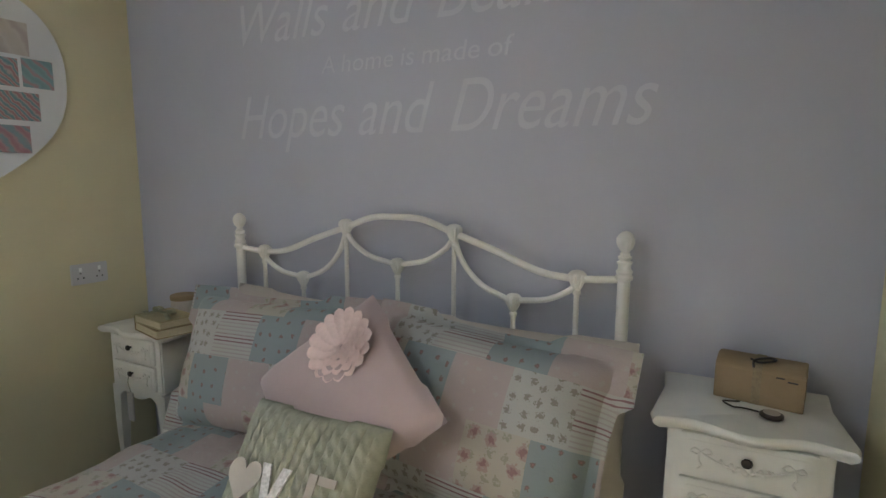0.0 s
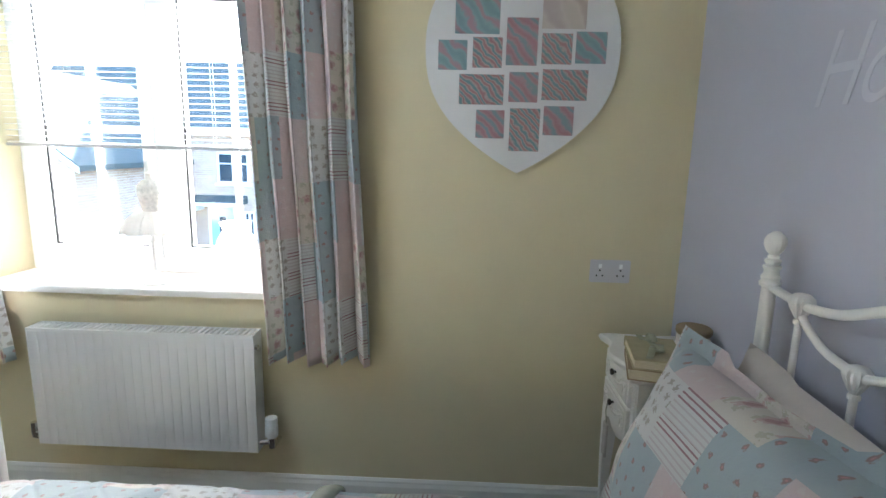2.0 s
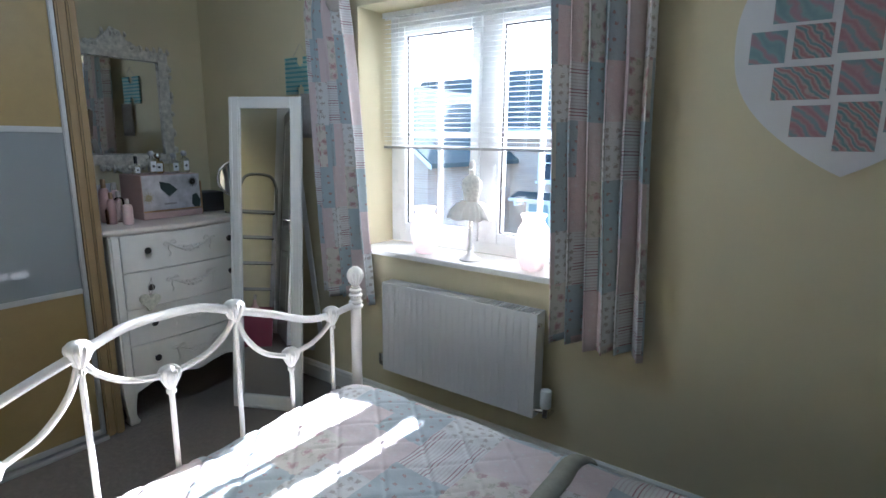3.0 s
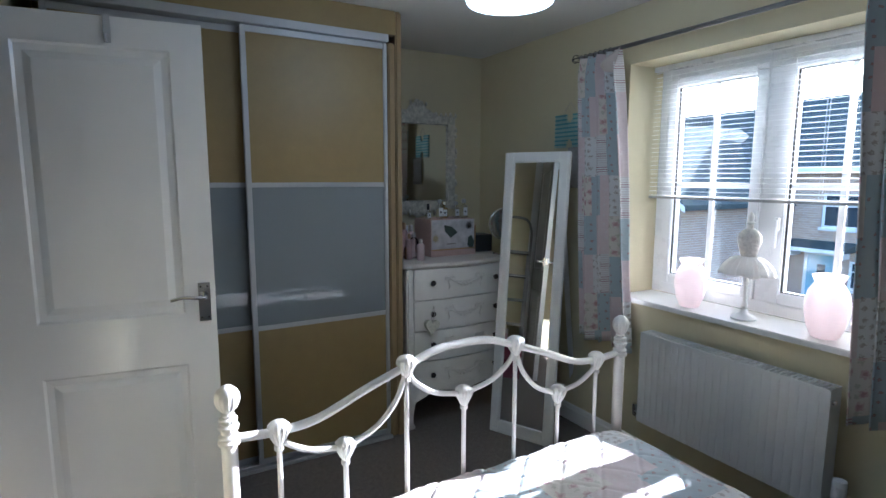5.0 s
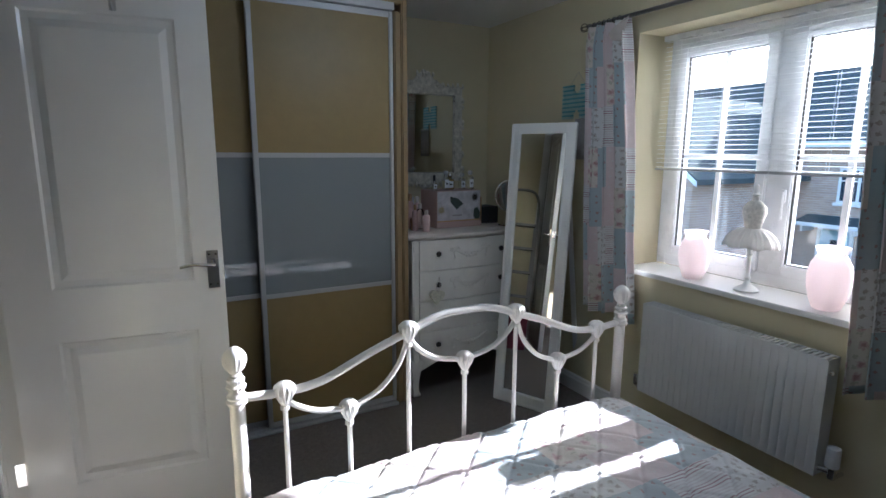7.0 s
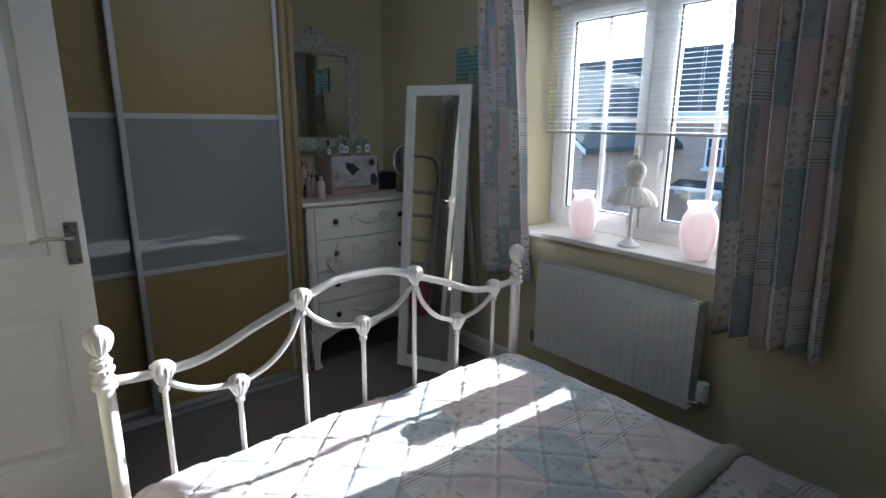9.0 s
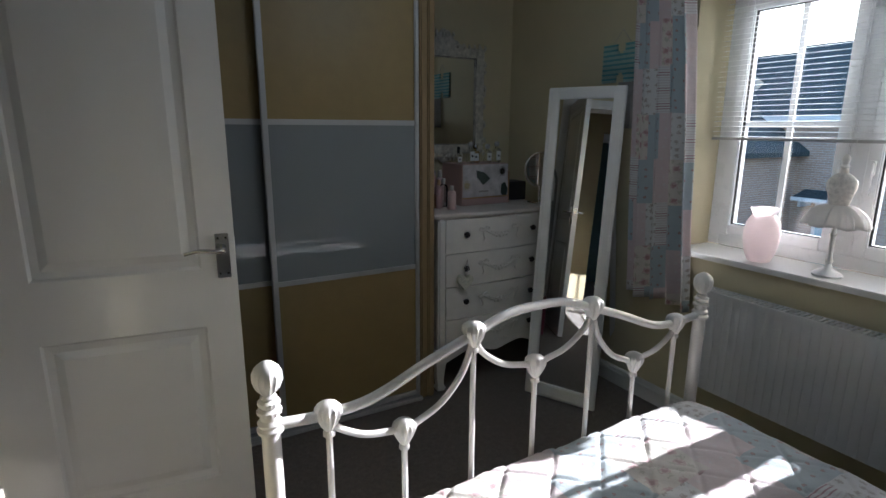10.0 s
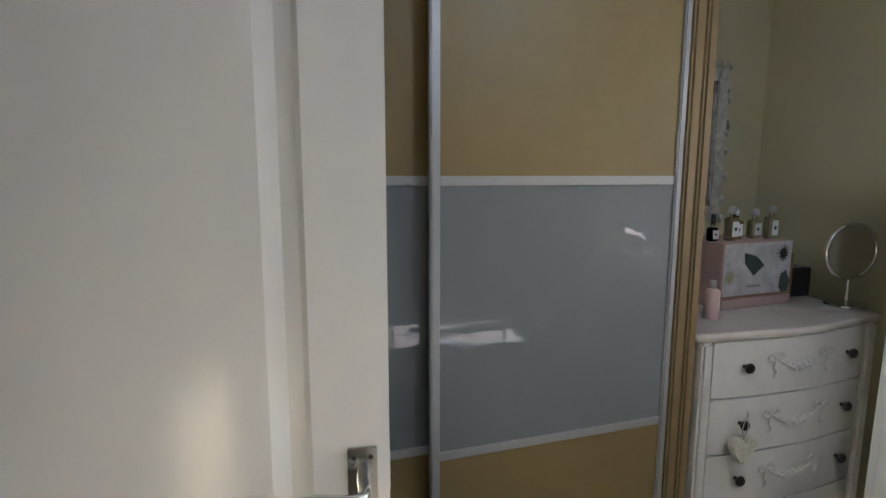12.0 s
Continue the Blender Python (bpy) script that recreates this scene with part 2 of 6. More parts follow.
def box(bm, x0, x1, y0, y1, z0, z1, bevel=0.0):
    vs = [bm.verts.new((x, y, z)) for x in (x0, x1) for y in (y0, y1) for z in (z0, z1)]
    fs = [bm.faces.new([vs[i] for i in q]) for q in ((0, 1, 3, 2), (4, 6, 7, 5), (0, 4, 5, 1), (2, 3, 7, 6), (0, 2, 6, 4), (1, 5, 7, 3))]
    if bevel:
        es = list({e for f in fs for e in f.edges})
        bmesh.ops.bevel(bm, geom=es, offset=bevel, segments=2, affect="EDGES")
    return bm


def boxes(*spans, bevel=0.0):
    bm = bmesh.new()
    for s in spans:
        box(bm, *s, bevel=bevel)
    return bm


def lathe(profile, seg=20, ribs=0, rib=0.0, bm=None, c=(0, 0, 0)):
    bm = bm or bmesh.new()
    rings = []
    for r, z in profile:
        ring = []
        for k in range(seg):
            a = 2 * math.pi * k / seg
            rr = r * (1 + (rib * abs(math.cos(ribs * a / 2)) if ribs else 0))
            ring.append(bm.verts.new((c[0] + rr * math.cos(a), c[1] + rr * math.sin(a), c[2] + z)))
        rings.append(ring)
    for a, b in zip(rings, rings[1:]):
        for k in range(seg):
            bm.faces.new((a[k], a[(k + 1) % seg], b[(k + 1) % seg], b[k]))
    for ring in (rings[0], rings[-1]):
        bm.faces.new(ring)
    return bm


def tube(points, r, seg=10, bm=None, closed=False):
    bm = bm or bmesh.new()
    pts = [Vector(p) for p in points]
    rings = []
    up = None
    n = len(pts)
    for i, p in enumerate(pts):
        a, b = (pts[(i - 1) % n], pts[(i + 1) % n]) if closed else (pts[max(i - 1, 0)], pts[min(i + 1, n - 1)])
        d = (b - a).normalized()
        if up is None:
            up = d.orthogonal().normalized()
        up = (up - d * up.dot(d)).normalized()
        side = d.cross(up)
        rr = r[i] if isinstance(r, (list, tuple)) else r
        rings.append([bm.verts.new(p + rr * (math.cos(2 * math.pi * k / seg) * up + math.sin(2 * math.pi * k / seg) * side)) for k in range(seg)])
    for i in range(n if closed else n - 1):
        a, b = rings[i], rings[(i + 1) % n]
        for k in range(seg):
            bm.faces.new((a[k], a[(k + 1) % seg], b[(k + 1) % seg], b[k]))
    if not closed:
        bm.faces.new(rings[0])
        bm.faces.new(rings[-1])
    return bm


def curve_pts(ctrl, n=8):
    """A smooth line through the points."""
    p = [Vector(c) for c in ctrl]
    p = [2 * p[0] - p[1]] + p + [2 * p[-1] - p[-2]]
    out = []
    for i in range(1, len(p) - 2):
        for k in range(n):
            t = k / n
            out.append(0.5 * ((2 * p[i]) + (p[i + 1] - p[i - 1]) * t + (2 * p[i - 1] - 5 * p[i] + 4 * p[i + 1] - p[i + 2]) * t * t + (3 * p[i] - p[i - 1] - 3 * p[i + 1] + p[i + 2]) * t ** 3))
    return out + [p[-2]]


def slab(outline, h0, h1, axis="z", bevel=0.0):
    """A plate with the given outline in two axes, from h0 to h1 along the third."""
    def put(a, b, h):
        return (a, b, h) if axis == "z" else ((h, a, b) if axis == "x" else (a, h, b))
    bm = bmesh.new()
    lo = [bm.verts.new(put(a, b, h0)) for a, b in outline]
    hi = [bm.verts.new(put(a, b, h1)) for a, b in outline]
    n = len(outline)
    f1, f2 = bm.faces.new(lo), bm.faces.new(hi)
    for k in range(n):
        bm.faces.new((lo[k], lo[(k + 1) % n], hi[(k + 1) % n], hi[k]))
    if bevel:
        bmesh.ops.bevel(bm, geom=list(f1.edges) + list(f2.edges), offset=bevel, segments=2, affect="EDGES")
    return bm


def moulded_top(outline, h0, h1, inset=0.008):
    """A furniture top with a rounded, slightly undercut edge that follows its outline."""
    bm = bmesh.new()
    n = len(outline)
    cx, cy = sum(a for a, b in outline) / n, (min(b for a, b in outline) + max(b for a, b in outline)) / 2
    half = max(abs(a - cx) for a, b in outline)
    loops = []
    for q, t in ((1.6, 0.0), (0.9, 0.18), (0.25, 0.40), (0.0, 0.62), (0.25, 0.84), (0.9, 1.0)):
        k = 1 - q * inset / half
        loops.append([bm.verts.new((cx + (a - cx) * k, cy + (b - cy) * k, h0 + (h1 - h0) * t)) for a, b in outline])
    for p, q in zip(loops, loops[1:]):
        for k in range(n):
            bm.faces.new((p[k], p[(k + 1) % n], q[(k + 1) % n], q[k]))
    bm.faces.new(loops[0])
    bm.faces.new(loops[-1])
    return bm


def sheet(nu, nv, fn, uvfn=None, close=False):
    """A grid surface: fn(u, v) in 0..1 gives the place, uvfn the print in metres."""
    bm = bmesh.new()
    uvl = bm.loops.layers.uv.new("UVMap")
    vs = [[bm.verts.new(fn(i / nu, j / nv)) for j in range(nv + 1)] for i in range(nu + 1)]
    for i in range(nu):
        for j in range(nv):
            f = bm.faces.new((vs[i][j], vs[i + 1][j], vs[i + 1][j + 1], vs[i][j + 1]))
            for lp, (a, b) in zip(f.loops, ((i, j), (i + 1, j), (i + 1, j + 1), (i, j + 1))):
                lp[uvl].uv = uvfn(a / nu, b / nv) if uvfn else (a / nu, b / nv)
    return bm


# ---- room shell ----
X1, Y0, Y1, ZC = 2.70, -1.22, 2.88, 2.40
WY0, WY1, WZ0, WZ1 = 0.20, 1.44, 0.88, 2.11
DY0, DY1, DZ = -0.095, 0.66, 2.085

tagged(part("floor", boxes((-0.3, 4.0, -1.4, 3.1, -0.15, 0.0)), M_CARPET), "flat brown grey cut pile bedroom carpet, slightly worn", "carpet", kind="structure")
tagged(part("ceiling", boxes((-0.3, 4.0, -1.4, 3.1, ZC, ZC + 0.12)), M_CEIL), "flat white painted plaster ceiling", "ceiling", kind="structure")
tagged(part("wall_north", boxes((0.0, X1, Y1, Y1 + 0.12, 0, ZC)), M_LILAC), "lilac grey painted wall behind the bed", "wall", kind="structure")
tagged(part("wall_south", boxes((-0.3, 4.0, Y0 - 0.12, Y0, 0, ZC)), M_YELLOW), "pale yellow painted wall behind the drawers", "wall", kind="structure")
tagged(part("wall_west", boxes((-0.34, 0, Y0, WY0, 0, ZC), (-0.34, 0, WY1, Y1 + 0.12, 0, ZC), (-0.34, 0, WY0, WY1, 0, WZ0 - 0.03), (-0.34, 0, WY0, WY1, WZ1, ZC)), M_YELLOW), "pale yellow painted wall with the window and a deep reveal", "wall", kind="structure")
tagged(part("wall_east", boxes((X1, X1 + 0.20, Y0, DY0, 0, ZC), (X1, X1 + 0.20, DY1, Y1 + 0.12, 0, ZC), (X1, X1 + 0.20, DY0, DY1, DZ, ZC)), M_YELLOW), "pale yellow painted wall with the doorway", "wall", kind="structure")


def skirting(name, length, at, turn):
    prof = [(0, 0), (0.018, 0), (0.018, 0.075), (0.012, 0.088), (0.012, 0.096), (0.005, 0.105), (0, 0.105)]
    ob = part(name, slab([(a, b) for a, b in prof], 0, length, axis="x"), M_WHITE)
    ob.matrix_basis = pose(*at, 0, 0, turn)
    return tagged(ob, "white gloss painted skirting board along the wall foot", "skirting board", kind="structure")


skirting("baseboard", Y1 - Y0, (0.0, Y1, 0), -90)
skirting("baseboard", X1 - 0.018 * 2, (X1 - 0.018, Y1, 0), 180)
skirting("baseboard", 0.98, (0.018, Y0, 0), 0)
skirting("baseboard", Y1 - DY1 - 0.1, (X1, DY1 + 0.075, 0), 90)

# door frame
frame_ob = thing("door_frame_1", "white painted door lining with moulded architrave round the open doorway", "door frame", kind="structure")
part("lining", boxes((X1 - 0.005, X1 + 0.205, DY0 - 0.001, DY0 + 0.026, 0, DZ), (X1 - 0.005, X1 + 0.205, DY1 - 0.026, DY1 + 0.001, 0, DZ), (X1 - 0.005, X1 + 0.205, DY0 + 0.026, DY1 - 0.026, DZ - 0.026, DZ + 0.001)), M_WHITE, frame_ob)
part("door_stop", boxes((X1 + 0.145, X1 + 0.175, DY0 + 0.026, DY0 + 0.038, 0, DZ - 0.026), (X1 + 0.145, X1 + 0.175, DY1 - 0.038, DY1 - 0.026, 0, DZ - 0.026), bevel=0.002), M_WHITE, frame_ob)
for a, b in ((DY0 - 0.055, DY0 + 0.010), (DY1 - 0.010, DY1 + 0.055)):
    part("architrave", boxes((X1 - 0.019, X1 - 0.0052, a, b, 0, DZ + 0.05), (X1 - 0.024, X1 - 0.018, a + 0.012, b - 0.028, 0, DZ + 0.045), bevel=0.003), M_WHITE, frame_ob)
part("architrave", boxes((X1 - 0.019, X1 - 0.0052, DY0 + 0.010, DY1 - 0.010, DZ - 0.010, DZ + 0.05), bevel=0.003), M_WHITE, frame_ob)
for z in (0.30, 1.055, 1.86):
    part("hinge_plate", boxes((X1 + 0.088, X1 + 0.118, DY0 + 0.026, DY0 + 0.028, z - 0.045, z + 0.045)), M_CHROME, frame_ob, "dull metal hinge plate")


# door leaf, 0.727 m wide, built from its hinge along +x, room face toward +y
def door_leaf():
    w, h, th = 0.727, 2.052, 0.040
    d = thing("door_1", "open white moulded two-panel door with a chrome lever handle", "door", kind="structure")
    L0, L1 = 0.150, w - 0.108

    def face(y, s):
        bm = bmesh.new()
        holes = [(L0, L1, 0.22, 0.79), (L0, L1, 0.99, h - 0.100)]
        xs = [0, L0, L1, w]
        zs = [0, 0.22, 0.79, 0.99, h - 0.100, h]
        for i in range(3):
            for j in range(5):
                if i == 1 and j in (1, 3):
                    continue
                bm.faces.new([bm.verts.new(q) for q in ((xs[i], y, zs[j]), (xs[i + 1], y, zs[j]), (xs[i + 1], y, zs[j + 1]), (xs[i], y, zs[j + 1]))])
        for a, b, c, e in holes:
            steps = [(0, 0), (0.008, -0.007), (0.030, -0.009), (0.055, -0.001), (0.060, -0.001)]
            loops = []
            for inset, dep in steps:
                loops.append([bm.verts.new(q) for q in ((a + inset, y + s * dep, c + inset), (b - inset, y + s * dep, c + inset), (b - inset, y + s * dep, e - inset), (a + inset, y + s * dep, e - inset))])
            for p, q in zip(loops, loops[1:]):
                for k in range(4):
                    bm.faces.new((p[k], p[(k + 1) % 4], q[(k + 1) % 4], q[k]))
            bm.faces.new(loops[-1])
        return bm
    bm = face(th / 2, 1)
    me2 = bpy.data.meshes.new("tmp")
    other = face(-th / 2, -1)
    other.to_mesh(me2)
    other.free()
    bm.from_mesh(me2)
    bpy.data.meshes.remove(me2)
    for q in (((0, -1, 0), (0, 1, 0), (0, 1, h), (0, -1, h)), ((w, -1, 0), (w, 1, 0), (w, 1, h), (w, -1, h)), ((0, -1, h), (w, -1, h), (w, 1, h), (0, 1, h)), ((0, -1, 0), (w, -1, 0), (w, 1, 0), (0, 1, 0))):
        bm.faces.new([bm.verts.new((x, y * th / 2, z)) for x, y, z in q])
    bmesh.ops.remove_doubles(bm, verts=bm.verts, dist=0.0004)
    part("panelled_leaf", bm, M_DOOR, d, "white moulded door leaf")
    for s in (1, -1):
        hd = thing("door_handle", "chrome lever handle on a square-ended plate", "")
        hd.parent = d
        y = s * th / 2
        part("plate", boxes((w - 0.060, w - 0.018, min(y, y + s * 0.006), max(y, y + s * 0.006), 0.955, 1.105), bevel=0.0015), M_CHROME, hd)
        part("lever", tube(curve_pts([(w - 0.039, y + s * 0.006, 1.055), (w - 0.039, y + s * 0.045, 1.055), (w - 0.062, y + s * 0.052, 1.056), (w - 0.108, y + s * 0.050, 1.060), (w - 0.152, y + s * 0.048, 1.052)], 6), [0.009] * 6 + [0.0075] * 12 + [0.0065] * 7, 12), M_CHROME, hd, smooth=True)
        for z in (0.97, 1.09):
            for x in (w - 0.051, w - 0.027):
                part("screw", lathe([(0.0035, 0), (0.003, 0.0015)], 10), M_KNOB, hd, at=Matrix.Translation((x, y + s * 0.006, z)) @ pose(0, 0, 0, -90 * s))
    part("latch_plate", boxes((w, w + 0.0015, -0.012, 0.012, 1.03, 1.09)), M_CHROME, d, "steel latch plate")
    for z in (0.30, 1.055, 1.86):
        part("hinge", boxes((-0.0015, 0, -0.018, 0.016, z - 0.045, z + 0.045), (-0.008, 0.004, 0.018, 0.026, z - 0.045, z + 0.045), bevel=0.0005), M_CHROME, d, "steel butt hinge")
    return d


leaf = door_leaf()
leaf.matrix_basis = pose(2.778, -0.072, 0.012, 0, 0, 180 - 7.4)
hook = thing("over_door_hook", "dull grey metal hook over the door's top edge", "hook", (2.351, -0.017, 0), 172.6)
part("strap", boxes((-0.011, 0.011, -0.026, -0.024, 1.975, 2.066), (-0.011, 0.011, -0.026, 0.020, 2.066, 2.068)), M_ALU, hook)
part("peg", tube(curve_pts([(0, -0.026, 1.99), (0, -0.036, 1.975), (0, -0.050, 1.985), (0, -0.052, 2.0)], 4), 0.004, 8), M_ALU, hook, smooth=True)

# ---- window ----
win = thing("window_1", "white plastic double casement window with cross glazing bars", "window", kind="structure")
XO, XI = -0.325, -0.255
bars = [(XO, XI, WY0, WY0 + 0.06, WZ0, WZ1), (XO, XI, WY1 - 0.06, WY1, WZ0, WZ1), (XO, XI, WY0 + 0.06, WY1 - 0.06, WZ0, WZ0 + 0.06), (XO, XI, WY0 + 0.06, WY1 - 0.06, WZ1 - 0.06, WZ1)]
WC = 0.820
part("window_frame", boxes(*bars, (XO, XI, WC - 0.035, WC + 0.035, WZ0 + 0.06, WZ1 - 0.06), bevel=0.004), M_UPVC, win)
part("window_sill", slab([(XI, WY0 + 0.002), (0.002, WY0 + 0.002), (0.002, WY0 - 0.03), (0.028, WY0 - 0.03), (0.028, WY1 + 0.03), (0.002, WY1 + 0.03), (0.002, WY1 - 0.002), (XI, WY1 - 0.002)], WZ0 - 0.026, WZ0, bevel=0.004), M_WHITE, win)
for a, b in ((WY0 + 0.06, WC - 0.035), (WC + 0.035, WY1 - 0.06)):
    c, d, s = WZ0 + 0.06, WZ1 - 0.06, 0.052
    sash = part("sash", boxes((XO + 0.01, XI + 0.012, a, a + s, c, d), (XO + 0.01, XI + 0.012, b - s, b, c, d), (XO + 0.01, XI + 0.012, a + s, b - s, c, c + s), (XO + 0.01, XI + 0.012, a + s, b - s, d - s, d), bevel=0.005), M_UPVC, win)
    g = (a + s, b - s, c + s, d - s)
    part("gasket", boxes((XI - 0.016, XI - 0.006, g[0], g[0] + 0.006, g[2], g[3]), (XI - 0.016, XI - 0.006, g[1] - 0.006, g[1], g[2], g[3]), (XI - 0.016, XI - 0.006, g[0], g[1], g[2], g[2] + 0.005), (XI - 0.016, XI - 0.006, g[0], g[1], g[3] - 0.006, g[3])), M_BLACK, win)
    pane = part("pane", boxes((XI - 0.038, XI - 0.034, *g)), M_GLASS, win)
    pane.visible_shadow = False
    mid = (g[0] + g[1]) / 2
    part("glazing_bar", boxes((XI - 0.030, XI - 0.018, mid - 0.012, mid + 0.012, g[2], g[3]), (XI - 0.0305, XI - 0.0185, g[0], g[1], 1.468, 1.492)), M_UPVC, win)
    hd = thing("casement_handle", "white casement handle", "")
    hd.parent = win
    y = b - s / 2 if a < WC - 0.2 and b < WC else a + s / 2
    part("grip", boxes((XI + 0.013, XI + 0.030, y - 0.012, y + 0.012, 1.28, 1.34), (XI + 0.026, XI + 0.040, y - 0.009, y + 0.009, 1.20, 1.33), bevel=0.003), M_UPVC, hd)

blind = thing("venetian_blind", "half-lowered white metal venetian blind in the window reveal", "blind")
part("head_rail", boxes((-0.205, -0.175, WY0 + 0.01, WY1 - 0.01, WZ1 - 0.028, WZ1 - 0.001), bevel=0.001), M_UPVC, blind)
part("bottom_rail", boxes((-0.203, -0.177, WY0 + 0.01, WY1 - 0.01, 1.408, 1.420), bevel=0.002), M_ALU, blind, "grey bottom rail")
slat_mesh = None
zs = [1.425 + 0.0232 * k for k in range(int((WZ1 - 0.03 - 1.425) / 0.0232) + 1)]
for z in zs:
    if slat_mesh is None:
        ob = part("slat", sheet(4, 1, lambda u, v: (-0.0125 + 0.025 * u, (WY0 + 0.012) + (WY1 - WY0 - 0.024) * v, 0.0018 * (1 - (2 * u - 1) ** 2))), mat("white_slat_enamel", (0.86, 0.88, 0.88), 0.3, vary=0.01), blind, smooth=True, solid=0)
        slat_mesh = ob.data
    else:
        ob = new("slat", slat_mesh)
        ob.parent = blind
    ob.matrix_basis = pose(-0.19, 0, z, 0, 5, 0)
for y in (WY0 + 0.10, WC - 0.25, WC, WC + 0.25, WY1 - 0.10):
    for x in (-0.203, -0.177):
        part("ladder_cord", tube([(x, y, 1.42), (x, y, WZ1 - 0.02)], 0.0008, 5), M_UPVC, blind)
part("pull_cord", tube([(-0.17, WC + 0.02, 1.36), (-0.17, WC + 0.02, WZ1 - 0.03)], 0.0012, 6), M_UPVC, blind)

# ---- fitted wardrobe ----
wd = thing("sliding_wardrobe", "fitted sliding wardrobe with ochre panels, grey glass band and aluminium rails", "wardrobe")
WX0, WX1, FY = 1.008, X1 - 0.002, -0.515
part("side_panel", boxes((WX0, WX0 + 0.018, Y0 + 0.02, FY - 0.02, 0, ZC - 0.002)), M_OAK, wd, "oak coloured end panel")
part("end_post", boxes((WX0 - 0.002, WX0 + 0.034, FY - 0.02, FY + 0.030, 0.001, ZC - 0.002), (WX0 + 0.034, WX0 + 0.074, FY - 0.02, FY + 0.022, 0.001, 2.235), bevel=0.007), M_OAK, wd, "oak coloured upright trim")
part("top_filler", boxes((WX0 + 0.036, WX1, FY - 0.01, FY + 0.030, 2.275, ZC - 0.002)), M_OCHRE, wd, "ochre filler board above the track")
part("top_track", boxes((WX0 + 0.075, WX1, FY - 0.09, FY + 0.034, 2.235, 2.274), bevel=0.003), M_ALU, wd)
part("bottom_track", boxes((WX0 + 0.075, WX1, FY - 0.07, FY + 0.040, 0.001, 0.014), (WX0 + 0.075, WX1, FY + 0.028, FY + 0.033, 0.014, 0.020), (WX0 + 0.075, WX1, FY - 0.012, FY - 0.008, 0.014, 0.020)), M_ALU, wd)


def slider(x0, x1, y):
    z0, z1 = 0.022, 2.232
    d = thing("sliding_door", "sliding door, ochre top and bottom panels with grey glass between", "")
    d.parent = wd
    part("stile", boxes((x0, x0 + 0.022, y - 0.012, y + 0.014, z0, z1), bevel=0.004), M_ALU, d)
    part("stile", boxes((x1 - 0.026, x1, y - 0.012, y + 0.014, z0, z1), bevel=0.004), M_ALU, d)
    for a, b in ((z0, z0 + 0.03), (0.742, 0.766), (1.468, 1.492), (z1 - 0.03, z1)):
        part("rail", boxes((x0 + 0.022, x1 - 0.026, y - 0.008, y + 0.009, a, b), bevel=0.002), M_ALU, d)
    for a, b, m in ((z0 + 0.03, 0.742, M_OCHRE), (0.766, 1.468, M_GREYGLASS), (1.492, z1 - 0.03, M_OCHRE)):
        part("panel", boxes((x0 + 0.022, x1 - 0.026, y - 0.005, y + 0.003, a, b)), m, d, "grey glossy glass panel" if m is M_GREYGLASS else "")


slider(1.085, 1.836, FY)
slider(1.804, 2.60, FY - 0.045)

# ---- bed ----
BX0, BX1, HY, FYB = 0.695, 2.130, 2.812, 0.828
bed = thing("metal_bed", "cream painted metal double bed with swagged bars and shell castings", "bed", ((BX0 + BX1) / 2, 0, 0))
BC = (BX0 + BX1) / 2
HW = (BX1 - BX0) / 2


def finial(x, y, z, parent, s=0.9):
    prof = [(0.014, -0.075), (0.026, -0.072), (0.028, -0.062), (0.018, -0.056), (0.024, -0.048), (0.025, -0.040), (0.015, -0.034), (0.019, -0.028), (0.013, -0.022), (0.026, -0.006), (0.033, 0.014), (0.033, 0.030), (0.026, 0.046), (0.013, 0.058), (0.003, 0.062)]
    prof = [(r * s, h * s) for r, h in prof]
    part("finial", lathe(prof, 32, ribs=16, rib=0.09), M_IRON, parent, "fluted acorn finial", smooth=True, at=Matrix.Translation((x, y, z)))


def shell(x, y, z, parent, s=1.0):
    prof = [(0.008, -0.052), (0.0125, -0.050), (0.0125, -0.040), (0.009, -0.036), (0.014, -0.028), (0.024, -0.006), (0.029, 0.010), (0.027, 0.022), (0.017, 0.032), (0.003, 0.036)]
    prof = [(r * s, h * s) for r, h in prof]
    part("shell_casting", lathe(prof, 28, ribs=14, rib=0.14), M_IRON, parent, "shell shaped casting", smooth=True, at=Matrix.Translation((x, y, z)))


